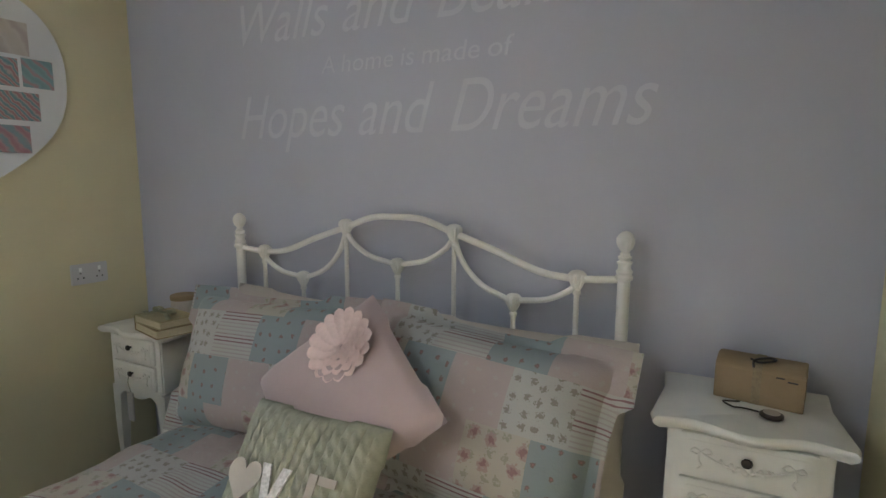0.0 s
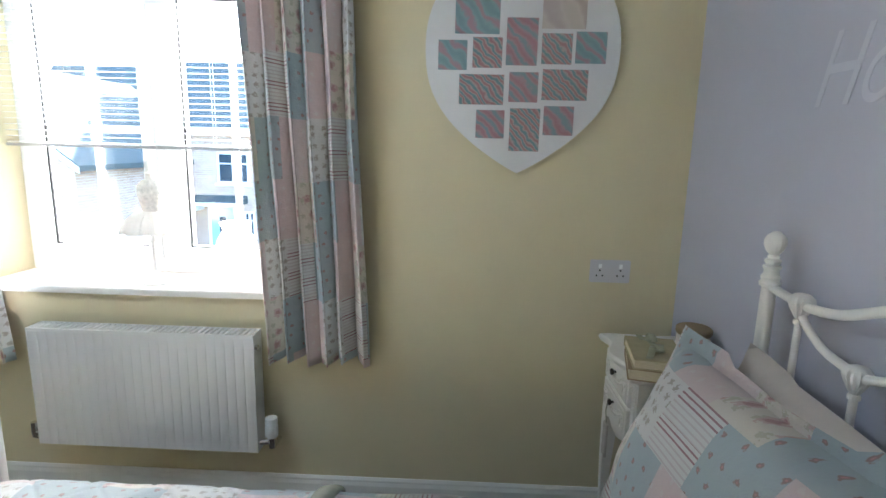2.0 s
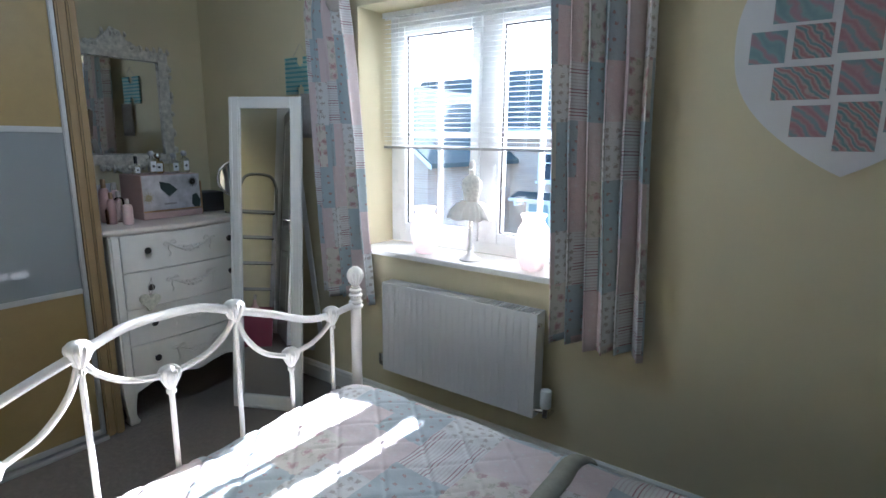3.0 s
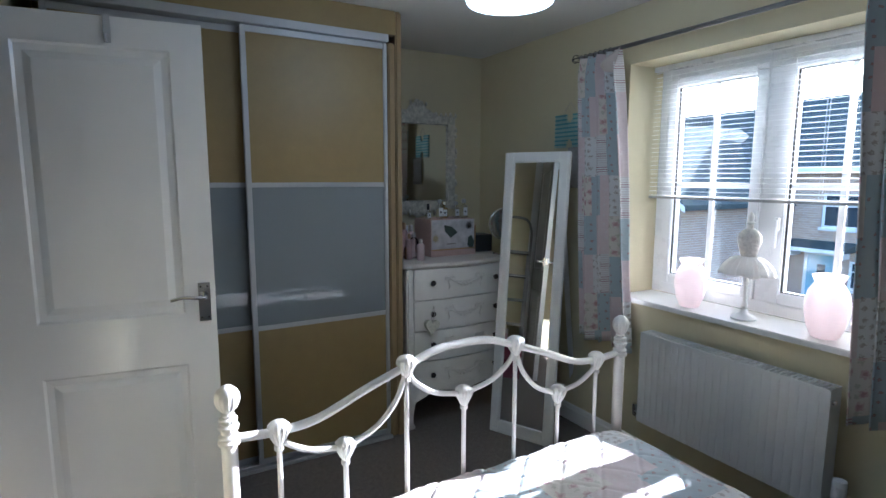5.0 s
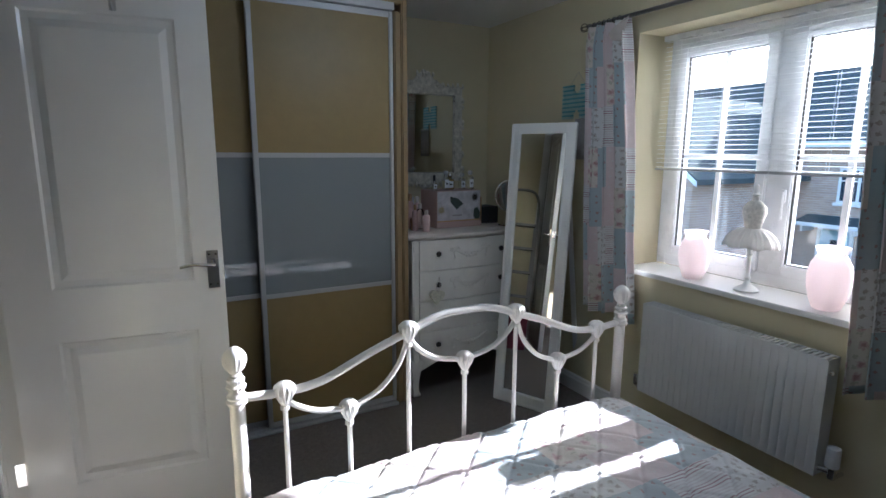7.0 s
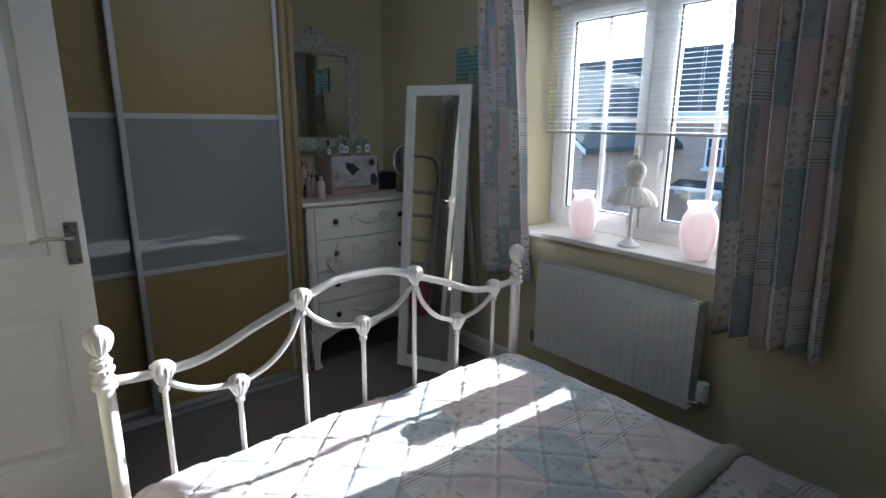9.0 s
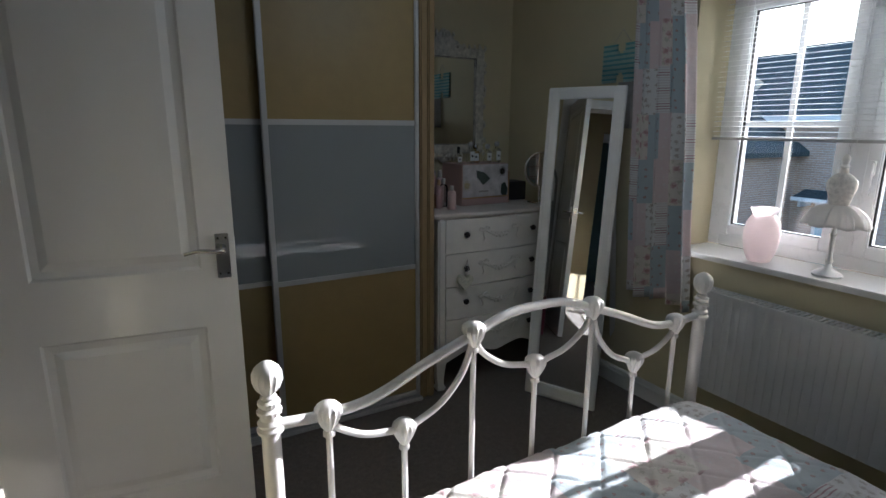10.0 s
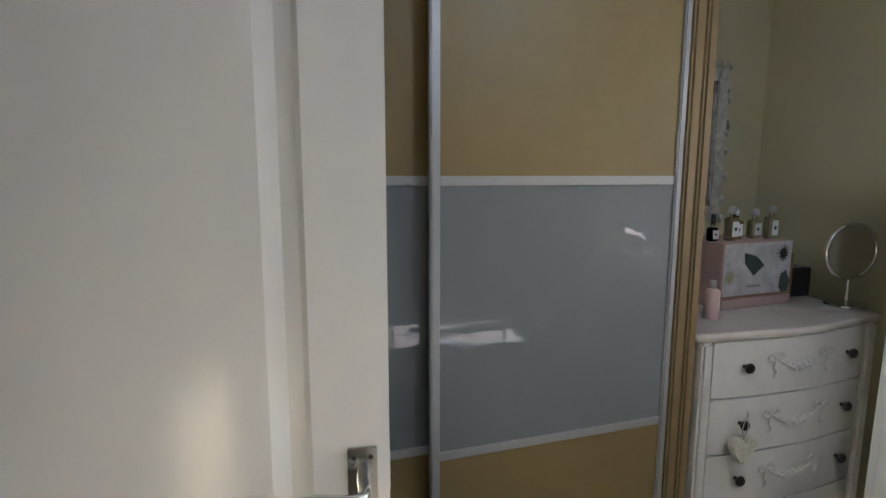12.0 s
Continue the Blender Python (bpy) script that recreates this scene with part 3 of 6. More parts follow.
def bed_end(name, y, fat, z_fin, z_j1, z_j2, z_d1, z_d0, z_rail, z_mid):
    e = thing(name, "swagged " + name, "")
    e.parent = bed
    fs = 0.92 * fat if fat > 0.9 else 0.68
    z_top = z_fin - 0.074 * fs + 0.002
    for s in (-1, 1):
        x = s * HW
        part("post", tube([(x, y, 0.0), (x, y, z_top)], 0.021 * fat, 20), M_IRON, e, smooth=True)
        part("collar", lathe([(r * fat, h) for r, h in ((0.021, 0), (0.028, 0.004), (0.030, 0.012), (0.024, 0.018), (0.028, 0.026), (0.021, 0.034))], 24), M_IRON, e, smooth=True, at=Matrix.Translation((x, y, z_top - 0.046)))
        finial(x, y, z_fin, e, fs)
        part("foot_cap", lathe([(0.026, 0.0), (0.026, 0.03), (0.022, 0.034)], 16), M_IRON, e, at=Matrix.Translation((x, y, 0.0)))
    a, b = 0.592, 0.207
    top = curve_pts([(-HW, y, z_j1 + 0.012), (-a, y, z_j1 + 0.004), (-0.48, y, z_j1 + 0.016), (-0.34, y, (z_j1 + z_j2) / 2 + 0.012), (-b, y, z_j2), (-0.1, y, z_mid), (0, y, z_mid + 0.006), (0.1, y, z_mid), (b, y, z_j2), (0.34, y, (z_j1 + z_j2) / 2 + 0.012), (0.48, y, z_j1 + 0.016), (a, y, z_j1 + 0.004), (HW, y, z_j1 + 0.012)], 8)
    part("top_rail", tube(top, 0.0125 if fat > 0.9 else 0.0105, 14), M_IRON, e, smooth=True)
    for x0, z0, x1, z1, xm, zm in ((-a, z_j1, -b, z_j2, -0.405, z_d1), (-b, z_j2, b, z_j2, 0, z_d0), (b, z_j2, a, z_j1, 0.405, z_d1)):
        for (xa, za) in ((x0, z0), (x1, z1)):
            dx = xm - xa
            part("swag_bar", tube(curve_pts([(xa, y, za - 0.012), (xa + 0.16 * dx, y, za - 0.45 * (za - zm)), (xa + 0.48 * dx, y, zm + 0.22 * (za - zm)), (xm - 0.10 * dx, y, zm + 0.008)], 8), 0.0088, 12), M_IRON, e, smooth=True)
    for x, z in ((-a, z_j1), (-b, z_j2), (b, z_j2), (a, z_j1)):
        shell(x, y, z, e, 1.02 * fat)
        part("spindle", tube([(x, y, z_rail), (x, y, z - 0.04)], 0.0078, 10), M_IRON, e, smooth=True)
    for x, z in ((-0.405, z_d1), (0, z_d0), (0.405, z_d1)):
        shell(x, y, z, e, 0.98 * fat)
        part("spindle", tube([(x, y, z_rail), (x, y, z - 0.04)], 0.0078, 10), M_IRON, e, smooth=True)
    part("bottom_rail", tube([(-HW, y, z_rail), (HW, y, z_rail)], 0.0125, 12), M_IRON, e, smooth=True)


bed_end("footboard", FYB, 0.96, 0.935, 0.830, 0.949, 0.735, 0.815, 0.34, 0.985)
bed_end("headboard", HY, 0.80, 1.228, 1.125, 1.238, 1.040, 1.118, 0.45, 1.275)
for s in (-1, 1):
    part("side_rail", boxes((s * (HW - 0.045) - 0.012, s * (HW - 0.045) + 0.012, FYB + 0.018, HY - 0.018, 0.27, 0.33), bevel=0.004), M_IRON, bed)
for k in range(12):
    y = FYB + 0.12 + k * 0.155
    part("bed_slat", boxes((-HW + 0.058, HW - 0.058, y, y + 0.06, 0.30, 0.315)), mat("pine_slat", (0.45, 0.32, 0.18), 0.6) if k == 0 else bpy.data.materials["pine_slat"], bed)

mattress = part("mattress", boxes((BX0 + 0.02, BX1 - 0.02, FYB + 0.05, HY - 0.04, 0.317, 0.50), bevel=0.05), M_SHEET, smooth=True)
tagged(mattress, "thick mattress in a cream cotton sheet on the metal bed", "mattress")


def quilt_top(x, y):
    """Height of the bedding."""
    e = min(x - (BX0 - 0.03), (BX1 + 0.03) - x)
    drop = max(0.0, 1 - e / 0.16)
    z = 0.566 - 0.060 * drop ** 2.4
    f = max(0.0, 1 - (y - (FYB + 0.03)) / 0.12)
    z -= 0.012 * f ** 2
    z += 0.010 * noise.noise((x * 3.1, y * 3.1, 0)) + 0.004 * noise.noise((x * 11, y * 11, 4))
    return z


def quilting(x, y, s=0.125):
    a, b = (x + y) / s / 1.414, (x - y) / s / 1.414
    fa, fb = abs(a - round(a)), abs(b - round(b))
    return -0.0055 * (math.exp(-(fa / 0.038) ** 2) + math.exp(-(fb / 0.038) ** 2)) + 0.004 * math.cos(2 * math.pi * fa) * 0.5


QX0, QX1 = BX0 - 0.03, BX1 + 0.03
FOLD = 1.72


def quilt_fn(u, v):
    # across: down one side, over the top, down the other
    w = (QX1 - QX0)
    s = u * (w + 0.56) - 0.28
    y = FYB + 0.028 + (FOLD - FYB - 0.03) * v
    x = QX0 + min(max(s, 0.0), w)
    z = quilt_top(x, y) + quilting(s, y)
    if s < 0:
        z += s
        x -= 0.012 + 0.020 * abs(math.sin(y * 9.0 + 1.0)) * min(1, -s * 4) + 0.05 * min(0.0, s) * -1
    if s > w:
        z -= s - w
        x += 0.012 + 0.020 * abs(math.sin(y * 8.0)) * min(1, (s - w) * 4)
    return x, y, z


quilt = thing("quilt", "quilted patchwork bedspread in duck egg and pink on the bed", "bedspread")
part("quilted_cover", sheet(300, 150, quilt_fn, lambda u, v: (u * 2.03 + 0.05, v * 0.9 + 0.07)), M_QUILT, quilt, smooth=True, solid=0.02)


def roll_fn(u, v):
    w = QX1 - QX0
    s = u * (w + 0.44) - 0.22
    x = QX0 + min(max(s, 0.0), w)
    a = math.pi * (1.25 * v - 0.15)
    y = FOLD + 0.006 - 0.017 * math.cos(a) + 0.03 * v
    z = quilt_top(x, FOLD) + 0.008 + 0.011 * math.sin(a)
    if s < 0:
        z += s
        x -= 0.016
    if s > w:
        z -= s - w
        x += 0.016
    return x, y, z


part("binding", sheet(90, 10, roll_fn, lambda u, v: (u * 2, v * 0.1)), mat("grey_sage_binding", (0.31, 0.305, 0.245), 0.9, vary=0.08, scale=40, bump=0.4), quilt, "grey sage folded edge", smooth=True, solid=0.006)


def duvet_fn(u, v):
    w = QX1 - QX0 - 0.02
    s = u * (w + 0.36) - 0.18
    y = FOLD + 0.0 + (HY - 0.30 - FOLD) * v
    x = QX0 + 0.01 + min(max(s, 0.0), w)
    z = quilt_top(x, y) + 0.004 + 0.012 * noise.noise((x * 4, y * 5, 8)) + 0.005 * noise.noise((x * 14, y * 12, 3))
    if s < 0:
        z += s
        x -= 0.004
    if s > w:
        z -= s - w
        x += 0.004
    return x, y, z


duvet = part("duvet", sheet(100, 50, duvet_fn, lambda u, v: (u * 1.83 + 0.4, v * 0.8 + 0.3)), M_PATCH, smooth=True, solid=0.02)
tagged(duvet, "patchwork and cream printed duvet cover pulled up to the pillows", "duvet")


def cushion_mesh(w, h, thick, flange=0.0, seed=0, n=26, power=2.6):
    """A stuffed cushion lying in x and y, its print in metres."""
    bm = bmesh.new()
    uvl = bm.loops.layers.uv.new("UVMap")
    grid = {}
    for side in (1, -1):
        for i in range(n + 1):
            for j in range(n + 1):
                u, v = 2 * i / n - 1, 2 * j / n - 1
                ins = flange / min(w, h) * 2
                uu, vv = min(1, abs(u) / (1 - ins)), min(1, abs(v) / (1 - ins))
                puff = ((1 - uu ** power) * (1 - vv ** power)) ** 0.55
                pinch = 1 - 0.05 * (abs(u * v) < 0.5) * (max(abs(u), abs(v)) ** 6) * (1 - min(abs(u), abs(v)) ** 2) * (2.0 if flange else 1.0)
                x, y = u * w / 2 * pinch, v * h / 2 * pinch
                z = side * (thick / 2 * puff + 0.004)
                z += 0.35 * thick * 0.12 * noise.noise((x * 7 + seed, y * 7, side)) + 0.006 * math.sin(x * 21 + seed) * (max(abs(u), abs(v)) ** 4)
                edge = i in (0, n) or j in (0, n)
                if side == -1 and edge:
                    grid[-1, i, j] = grid[1, i, j]
                else:
                    grid[side, i, j] = bm.verts.new((x, y, z if not edge else z - side * 0.004))
        for i in range(n):
            for j in range(n):
                q = ((i, j), (i + 1, j), (i + 1, j + 1), (i, j + 1))
                f = bm.faces.new([grid[side, a, b] for a, b in q])
                for lp, (a, b) in zip(f.loops, q):
                    lp[uvl].uv = (a / n * w + seed * 0.31, b / n * h + seed * 0.17)
    return bm


def cushion(name, label, m, w, h, thick, material, category="pillow", **more):
    ob = part(name, cushion_mesh(w, h, thick, **more), material, smooth=True)
    ob.matrix_basis = m
    return tagged(ob, label, category)


def lean(x, y, z, tilt, turn=0.0, spin=0.0):
    """Stands a cushion up against the headboard: tilt 90 is upright; z is its centre."""
    return pose(x, y, z, 0, 0, turn) @ pose(0, 0, 0, tilt, 0, 0) @ pose(0, 0, 0, 0, 0, spin)


cushion("pillow", "plain cream pillow leaning on the metal headboard", lean(1.10, 2.695, 0.775, 74, 0, -2), 0.74, 0.46, 0.13, M_SHEET, seed=5)
cushion("pillow", "plain cream pillow leaning on the metal headboard", lean(1.82, 2.700, 0.765, 70, 0, -1), 0.72, 0.46, 0.13, M_SHEET, seed=6)
cushion("pillow", "patchwork print pillow with a flanged edge, standing at the headboard", lean(1.035, 2.590, 0.775, 69, 4, 1), 0.80, 0.52, 0.23, M_PATCH, flange=0.04, seed=1, n=40, power=3.2)
cushion("pillow", "patchwork print pillow with a flanged edge, slumped beside the pink cushion", lean(1.80, 2.545, 0.785, 64, -4, -3), 0.78, 0.52, 0.23, M_PATCH, flange=0.04, seed=2, n=40, power=3.2)
pink = thing("pink_cushion", "blush pink cushion turned on its point with a felt flower", "cushion", lean(1.510, 2.378, 0.845, 58, -6, 48))
pink_bm = cushion_mesh(0.44, 0.44, 0.14, seed=3, power=2.2)
for v_ in pink_bm.verts:
    c_, d_ = (v_.co.x + v_.co.y) / 2, (v_.co.x - v_.co.y) / 2
    c_ *= 0.94 - 0.25 * max(0.0, c_ - 0.12)
    d_ *= 1.03
    v_.co.x, v_.co.y = c_ + d_, c_ - d_
part("cover", pink_bm, M_PINK, pink, smooth=True)
petal = None
random.seed(4)
for ring, (count, rad, size, lift) in enumerate(((16, 0.062, 0.044, 0.0), (14, 0.049, 0.042, 0.002), (12, 0.037, 0.036, 0.004), (10, 0.026, 0.030, 0.006), (8, 0.016, 0.023, 0.007), (5, 0.007, 0.015, 0.008))):
    for k in range(count):
        a = 2 * math.pi * (k + 0.5 * (ring % 2)) / count
        if petal is None:
            def petal_fn(u, v):
                t = 2 * v - 1
                wd_ = 0.34 * (math.sqrt(max(0.0, 1 - ((u - 0.62) / 0.382) ** 2)) if u > 0.62 else 0.35 + 0.65 * u / 0.62)
                return ((u - 0.5), t * wd_, 0.08 * u * u + 0.22 * t * t * wd_)
            bmp = sheet(9, 5, petal_fn)
            ob = part("petal", bmp, M_PETAL, pink, smooth=True)
            petal = ob.data
        else:
            ob = new("petal", petal)
            ob.parent = pink
        s = size * random.uniform(0.94, 1.06)
        ob.matrix_basis = pose(0.085, 0.088, 0.066, 0, 0, 0) @ Matrix.Scale(1.22, 4) @ pose(0, 0, 0, 0, 0, math.degrees(a)) @ Matrix.Translation((rad, 0, lift)) @ pose(0, 0, 0, 0, -12 - 2.5 * ring, 0) @ Matrix.Diagonal((s, s, s, 1))
knit = thing("knitted_cushion", "sage green cable knit cushion with appliqued cloth letters", "cushion", lean(1.535, 2.180, 0.712, 56, 3, -1))


def cable_cushion():
    bm = cushion_mesh(0.38, 0.34, 0.12, seed=7, n=96)
    for v in bm.verts:
        if v.co.z > 0.01:
            edge = max(0.0, 1 - max(abs(v.co.x) / 0.185, abs(v.co.y) / 0.165) ** 6)
            k = math.floor(v.co.x / 0.023)
            f = v.co.x / 0.023 - k
            twist = math.sin(2 * math.pi * (v.co.y / 0.034 + 0.5 * (k % 2) + (f - 0.5) * 0.9))
            v.co.z += edge * (0.010 * math.sin(math.pi * f) ** 0.6 * (0.72 + 0.28 * twist) - 0.003 * (f < 0.12))
    return bm


part("cover", cable_cushion(), M_SAGE, knit, smooth=True)


def heart_outline(w, h, n=40, dip=0.0):
    out = []
    for k in range(n):
        t = 2 * math.pi * k / n
        x = 16 * math.sin(t) ** 3
        y = 13 * math.cos(t) - 5 * math.cos(2 * t) - 2 * math.cos(3 * t) - math.cos(4 * t)
        out.append((x / 32 * w, (y + 2.5) / 29 * h))
    return out


part("heart_patch", slab(heart_outline(0.085, 0.095), 0.068, 0.073), M_SHEET, knit, "cream heart patch", at=pose(-0.105, -0.015, 0, 0, 4, 0))
M_SPOT = mat("spotted_white_cotton", (0.62, 0.61, 0.62), 0.9, vary=0.3, scale=120)
for s in (-1, 1):
    part("letter_stroke", slab([(-0.011, -0.05), (0.011, -0.05), (0.011 + s * 0.028, 0.05), (-0.011 + s * 0.028, 0.05)], 0.0725 + 0.0005 * s, 0.0775 + 0.0005 * s), M_SPOT, knit, "spotted white cloth letter stroke", at=pose(-0.018, -0.015, 0))
part("letter_patch", boxes((0.065, 0.085, -0.065, 0.040, 0.068, 0.072), (0.086, 0.130, 0.022, 0.040, 0.062, 0.067), (0.086, 0.122, -0.022, -0.004, 0.064, 0.069), (0.086, 0.130, -0.065, -0.047, 0.060, 0.066)), M_SHEET, knit, "cream cloth letter")

# ---- radiator ----
rad = thing("radiator", "white panel radiator with vertical ribs under the window", "radiator", (0.0, 0, 0))
RY0, RY1, RZ0, RZ1, RX = 0.458, 1.314, 0.272, 0.745, 0.125


def rad_face(u, v):
    y = RY0 + (RY1 - RY0) * u
    z = RZ0 + (RZ1 - RZ0 - 0.012) * v
    k = (u * 24) % 1
    g = 0.5 - 0.5 * math.cos(2 * math.pi * k)
    m = min(1, min(v, 1 - v) / 0.06) * min(1, min(u, 1 - u) / 0.015)
    return RX - 0.0042 * (1 - g ** 0.30) * m, y, z


part("front_panel", sheet(384, 24, rad_face), M_RAD, rad, smooth=True)
part("back_panel", boxes((0.045, 0.060, RY0, RY1, RZ0, RZ1 - 0.012)), M_RAD, rad)
for y in (RY0 - 0.002, RY1 + 0.002):
    part("side_cover", boxes((0.045, RX + 0.001, y - 0.001, y + 0.001, RZ0, RZ1)), M_RAD, rad)
spans = [(0.044, RX + 0.002, RY0 - 0.003, RY0 + 0.004, RZ1 - 0.008, RZ1)]
for k in range(40):
    y = RY0 + 0.004 + k * (RY1 - RY0 - 0.008) / 40
    spans.append((0.05, RX - 0.006, y, y + 0.010, RZ1 - 0.006, RZ1 - 0.001))
spans += [(0.044, 0.05, RY0, RY1, RZ1 - 0.008, RZ1), (RX - 0.006, RX + 0.002, RY0, RY1, RZ1 - 0.010, RZ1)]
part("top_grille", boxes(*spans), M_RAD, rad)
for y, s in ((RY0, -1), (RY1, 1)):
    v = thing("radiator_valve", "chrome radiator valve", "")
    v.parent = rad
    yy = y + s * 0.045
    part("tail_pipe", tube([(0.001, yy, RZ0 - 0.005), (0.075, yy, RZ0 - 0.005), (0.09, yy, RZ0 + 0.008), (0.09, yy, RZ0 + 0.03)], 0.0075, 10), M_CHROME, v, smooth=True)
    part("union", tube([(0.10, y, RZ0 + 0.03), (0.09, yy, RZ0 + 0.03)], 0.011, 12), M_CHROME, v, smooth=True)
    if s > 0:
        part("body", lathe([(0.013, -0.025), (0.015, 0.0), (0.013, 0.03)], 14), M_CHROME, v, smooth=True, at=Matrix.Translation((0.09, yy, RZ0 + 0.03)))
        part("thermostat_head", lathe([(0.020, 0.0), (0.024, 0.006), (0.024, 0.045), (0.021, 0.055), (0.024, 0.058), (0.022, 0.080), (0.010, 0.084)], 24, ribs=12, rib=0.05), M_UPVC, v, "white ribbed thermostatic head", smooth=True, at=Matrix.Translation((0.09, yy, RZ0 + 0.050)))
    else:
        part("lockshield_cap", lathe([(0.012, -0.02), (0.014, 0.0), (0.013, 0.04)], 12), M_CHROME, v, smooth=True, at=Matrix.Translation((0.09, yy, RZ0 + 0.03)))
part("bleed_plug", lathe([(0.010, 0), (0.010, 0.012), (0.004, 0.016)], 12), M_CHROME, rad, at=Matrix.Translation((0.11, RY1 + 0.002, RZ1 - 0.05)) @ pose(0, 0, 0, -90))


# ---- curtains ----
def curtain(name, y0, y1, z0, z1, folds, seed, gather, lab):
    c = thing(name, lab, "curtain")
    L = (y1 - y0) * 2.6

    def fn(u, v):
        z = z1 - (z1 - z0) * v - 0.012 * math.sin(u * folds * 2.1 + seed) * v
        ys, ye = gather(v)
        ph = u * folds * 2 * math.pi + 0.45 * math.sin(u * 8 + seed) * v + 0.25 * math.sin(v * 2.4 + seed + u * 3)
        amp = 0.044 + 0.012 * math.sin(u * 13 + seed * 2) * v
        if v < 0.06:
            amp *= 0.5 + v * 8
        y = ys + (ye - ys) * u + 0.006 * math.sin(2 * ph) + 0.008 * noise.noise((u * 6, v * 3, seed))
        x = 0.092 + amp * math.sin(ph) + 0.010 * noise.noise((u * 9, v * 2.3, seed + 3))
        return max(x, 0.012), y, z
    part("cloth", sheet(210, 40, fn, lambda u, v: (u * L + seed, -v * (z1 - z0))), M_CURTAIN, c, smooth=True, solid=0.003)
    return c


def right_gather(v):
    return 1.295 + 0.065 * v, 1.680 + 0.065 * v


def left_gather(v):
    k = math.sin(min(1, v / 0.45) * math.pi / 2)
    return -0.075 + 0.065 * v, 0.215 + 0.02 * k + 0.145 * v


curtain("curtain", 1.30, 1.74, 0.640, 2.175, 5.5, 2.0, right_gather, "patchwork print curtain hanging in deep folds at the window's bed side")
curtain("curtain", -0.11, 0.31, 0.615, 2.175, 4.5, 5.0, left_gather, "patchwork print curtain hanging beside the tall mirror")
turned = part("turned_lining", sheet(8, 8, lambda u, v: (0.150 - 0.03 * v + 0.01 * math.sin(5 * u), 0.130 + 0.125 * u * (1 - 0.6 * v), 2.105 + 0.070 * u - 0.11 * v * (0.3 + 0.7 * u))), M_SHEET, bpy.data.objects["curtain.001"], "cream lining turned out at the top corner", smooth=True, solid=0.002)
rod = thing("curtain_rod", "dark metal curtain rod with a leafy wire finial", "curtain rod")
M_ROD = mat("pewter_rod", (0.22, 0.21, 0.20), 0.35, metal=0.8)
part("rod", tube([(0.085, -0.09, 2.185), (0.085, 1.80, 2.185)], 0.0105, 12), M_ROD, rod, smooth=True)
for y in (0.0, 1.72):
    part("bracket", tube([(0.002, y, 2.17), (0.085, y, 2.177)], 0.006, 8), M_KNOB, rod, smooth=True)
for y, s in ((-0.09, -1), (1.80, 1)):
    for k in range(5):
        a = k * 2 * math.pi / 5
        part("finial_wire", tube(curve_pts([(0.085, y, 2.185), (0.085 + 0.022 * math.cos(a), y + s * 0.02, 2.185 + 0.022 * math.sin(a)), (0.085 + 0.018 * math.cos(a), y + s * 0.045, 2.185 + 0.018 * math.sin(a)), (0.085, y + s * 0.06, 2.185)], 4), 0.0022, 6), M_KNOB, rod, smooth=True)
for k in range(14):
    y = (-0.08 + k * 0.036) if k < 7 else (1.30 + (k - 7) * 0.066)
    part("ring", tube([(0.085 + 0.014 * math.cos(a), y, 2.185 + 0.014 * math.sin(a)) for a in [q * math.pi / 6 for q in range(12)]], 0.0018, 6, closed=True), M_KNOB, rod, smooth=True)


# ---- chest of drawers ----
def bow(x, w, d=0.030):
    t = x / (w / 2)
    return d * (1 - t * t) ** 1.0 if abs(t) < 1 else 0.0


def front_slab(x0, x1, z0, z1, w, y0, th, bevel=0.004, n=16):
    """A bowed drawer front, its outer face along the bow."""
    pts = [(x0 + (x1 - x0) * k / n) for k in range(n + 1)]
    outline = [(x, y0 + bow(x, w) + th) for x in pts] + [(x, y0 + bow(x, w)) for x in reversed(pts)]
    return slab(outline, z0, z1, bevel=bevel)


def leg_mesh(h, s=1.0):
    """A short cabriole leg from the floor up to h."""
    bm = bmesh.new()
    rings = []
    for k in range(15):
        t = k / 14
        r = (0.016 + 0.026 * t ** 1.6 + (0.010 * math.exp(-((t - 0.06) / 0.07) ** 2))) * s
        off = 0.020 * math.sin(t * math.pi) * s - 0.012 * (1 - t) * s
        rings.append([bm.verts.new((off * 0.7 + r * sx, off * 0.7 + r * sy, t * h)) for sx, sy in ((-1, -1), (0, -1.08), (1, -1), (1.08, 0), (1, 1), (0, 1.08), (-1, 1), (-1.08, 0))])
    for a, b in zip(rings, rings[1:]):
        for k in range(8):
            bm.faces.new((a[k], a[(k + 1) % 8], b[(k + 1) % 8], b[k]))
    bm.faces.new(rings[0])
    bm.faces.new(rings[-1])
    return bm


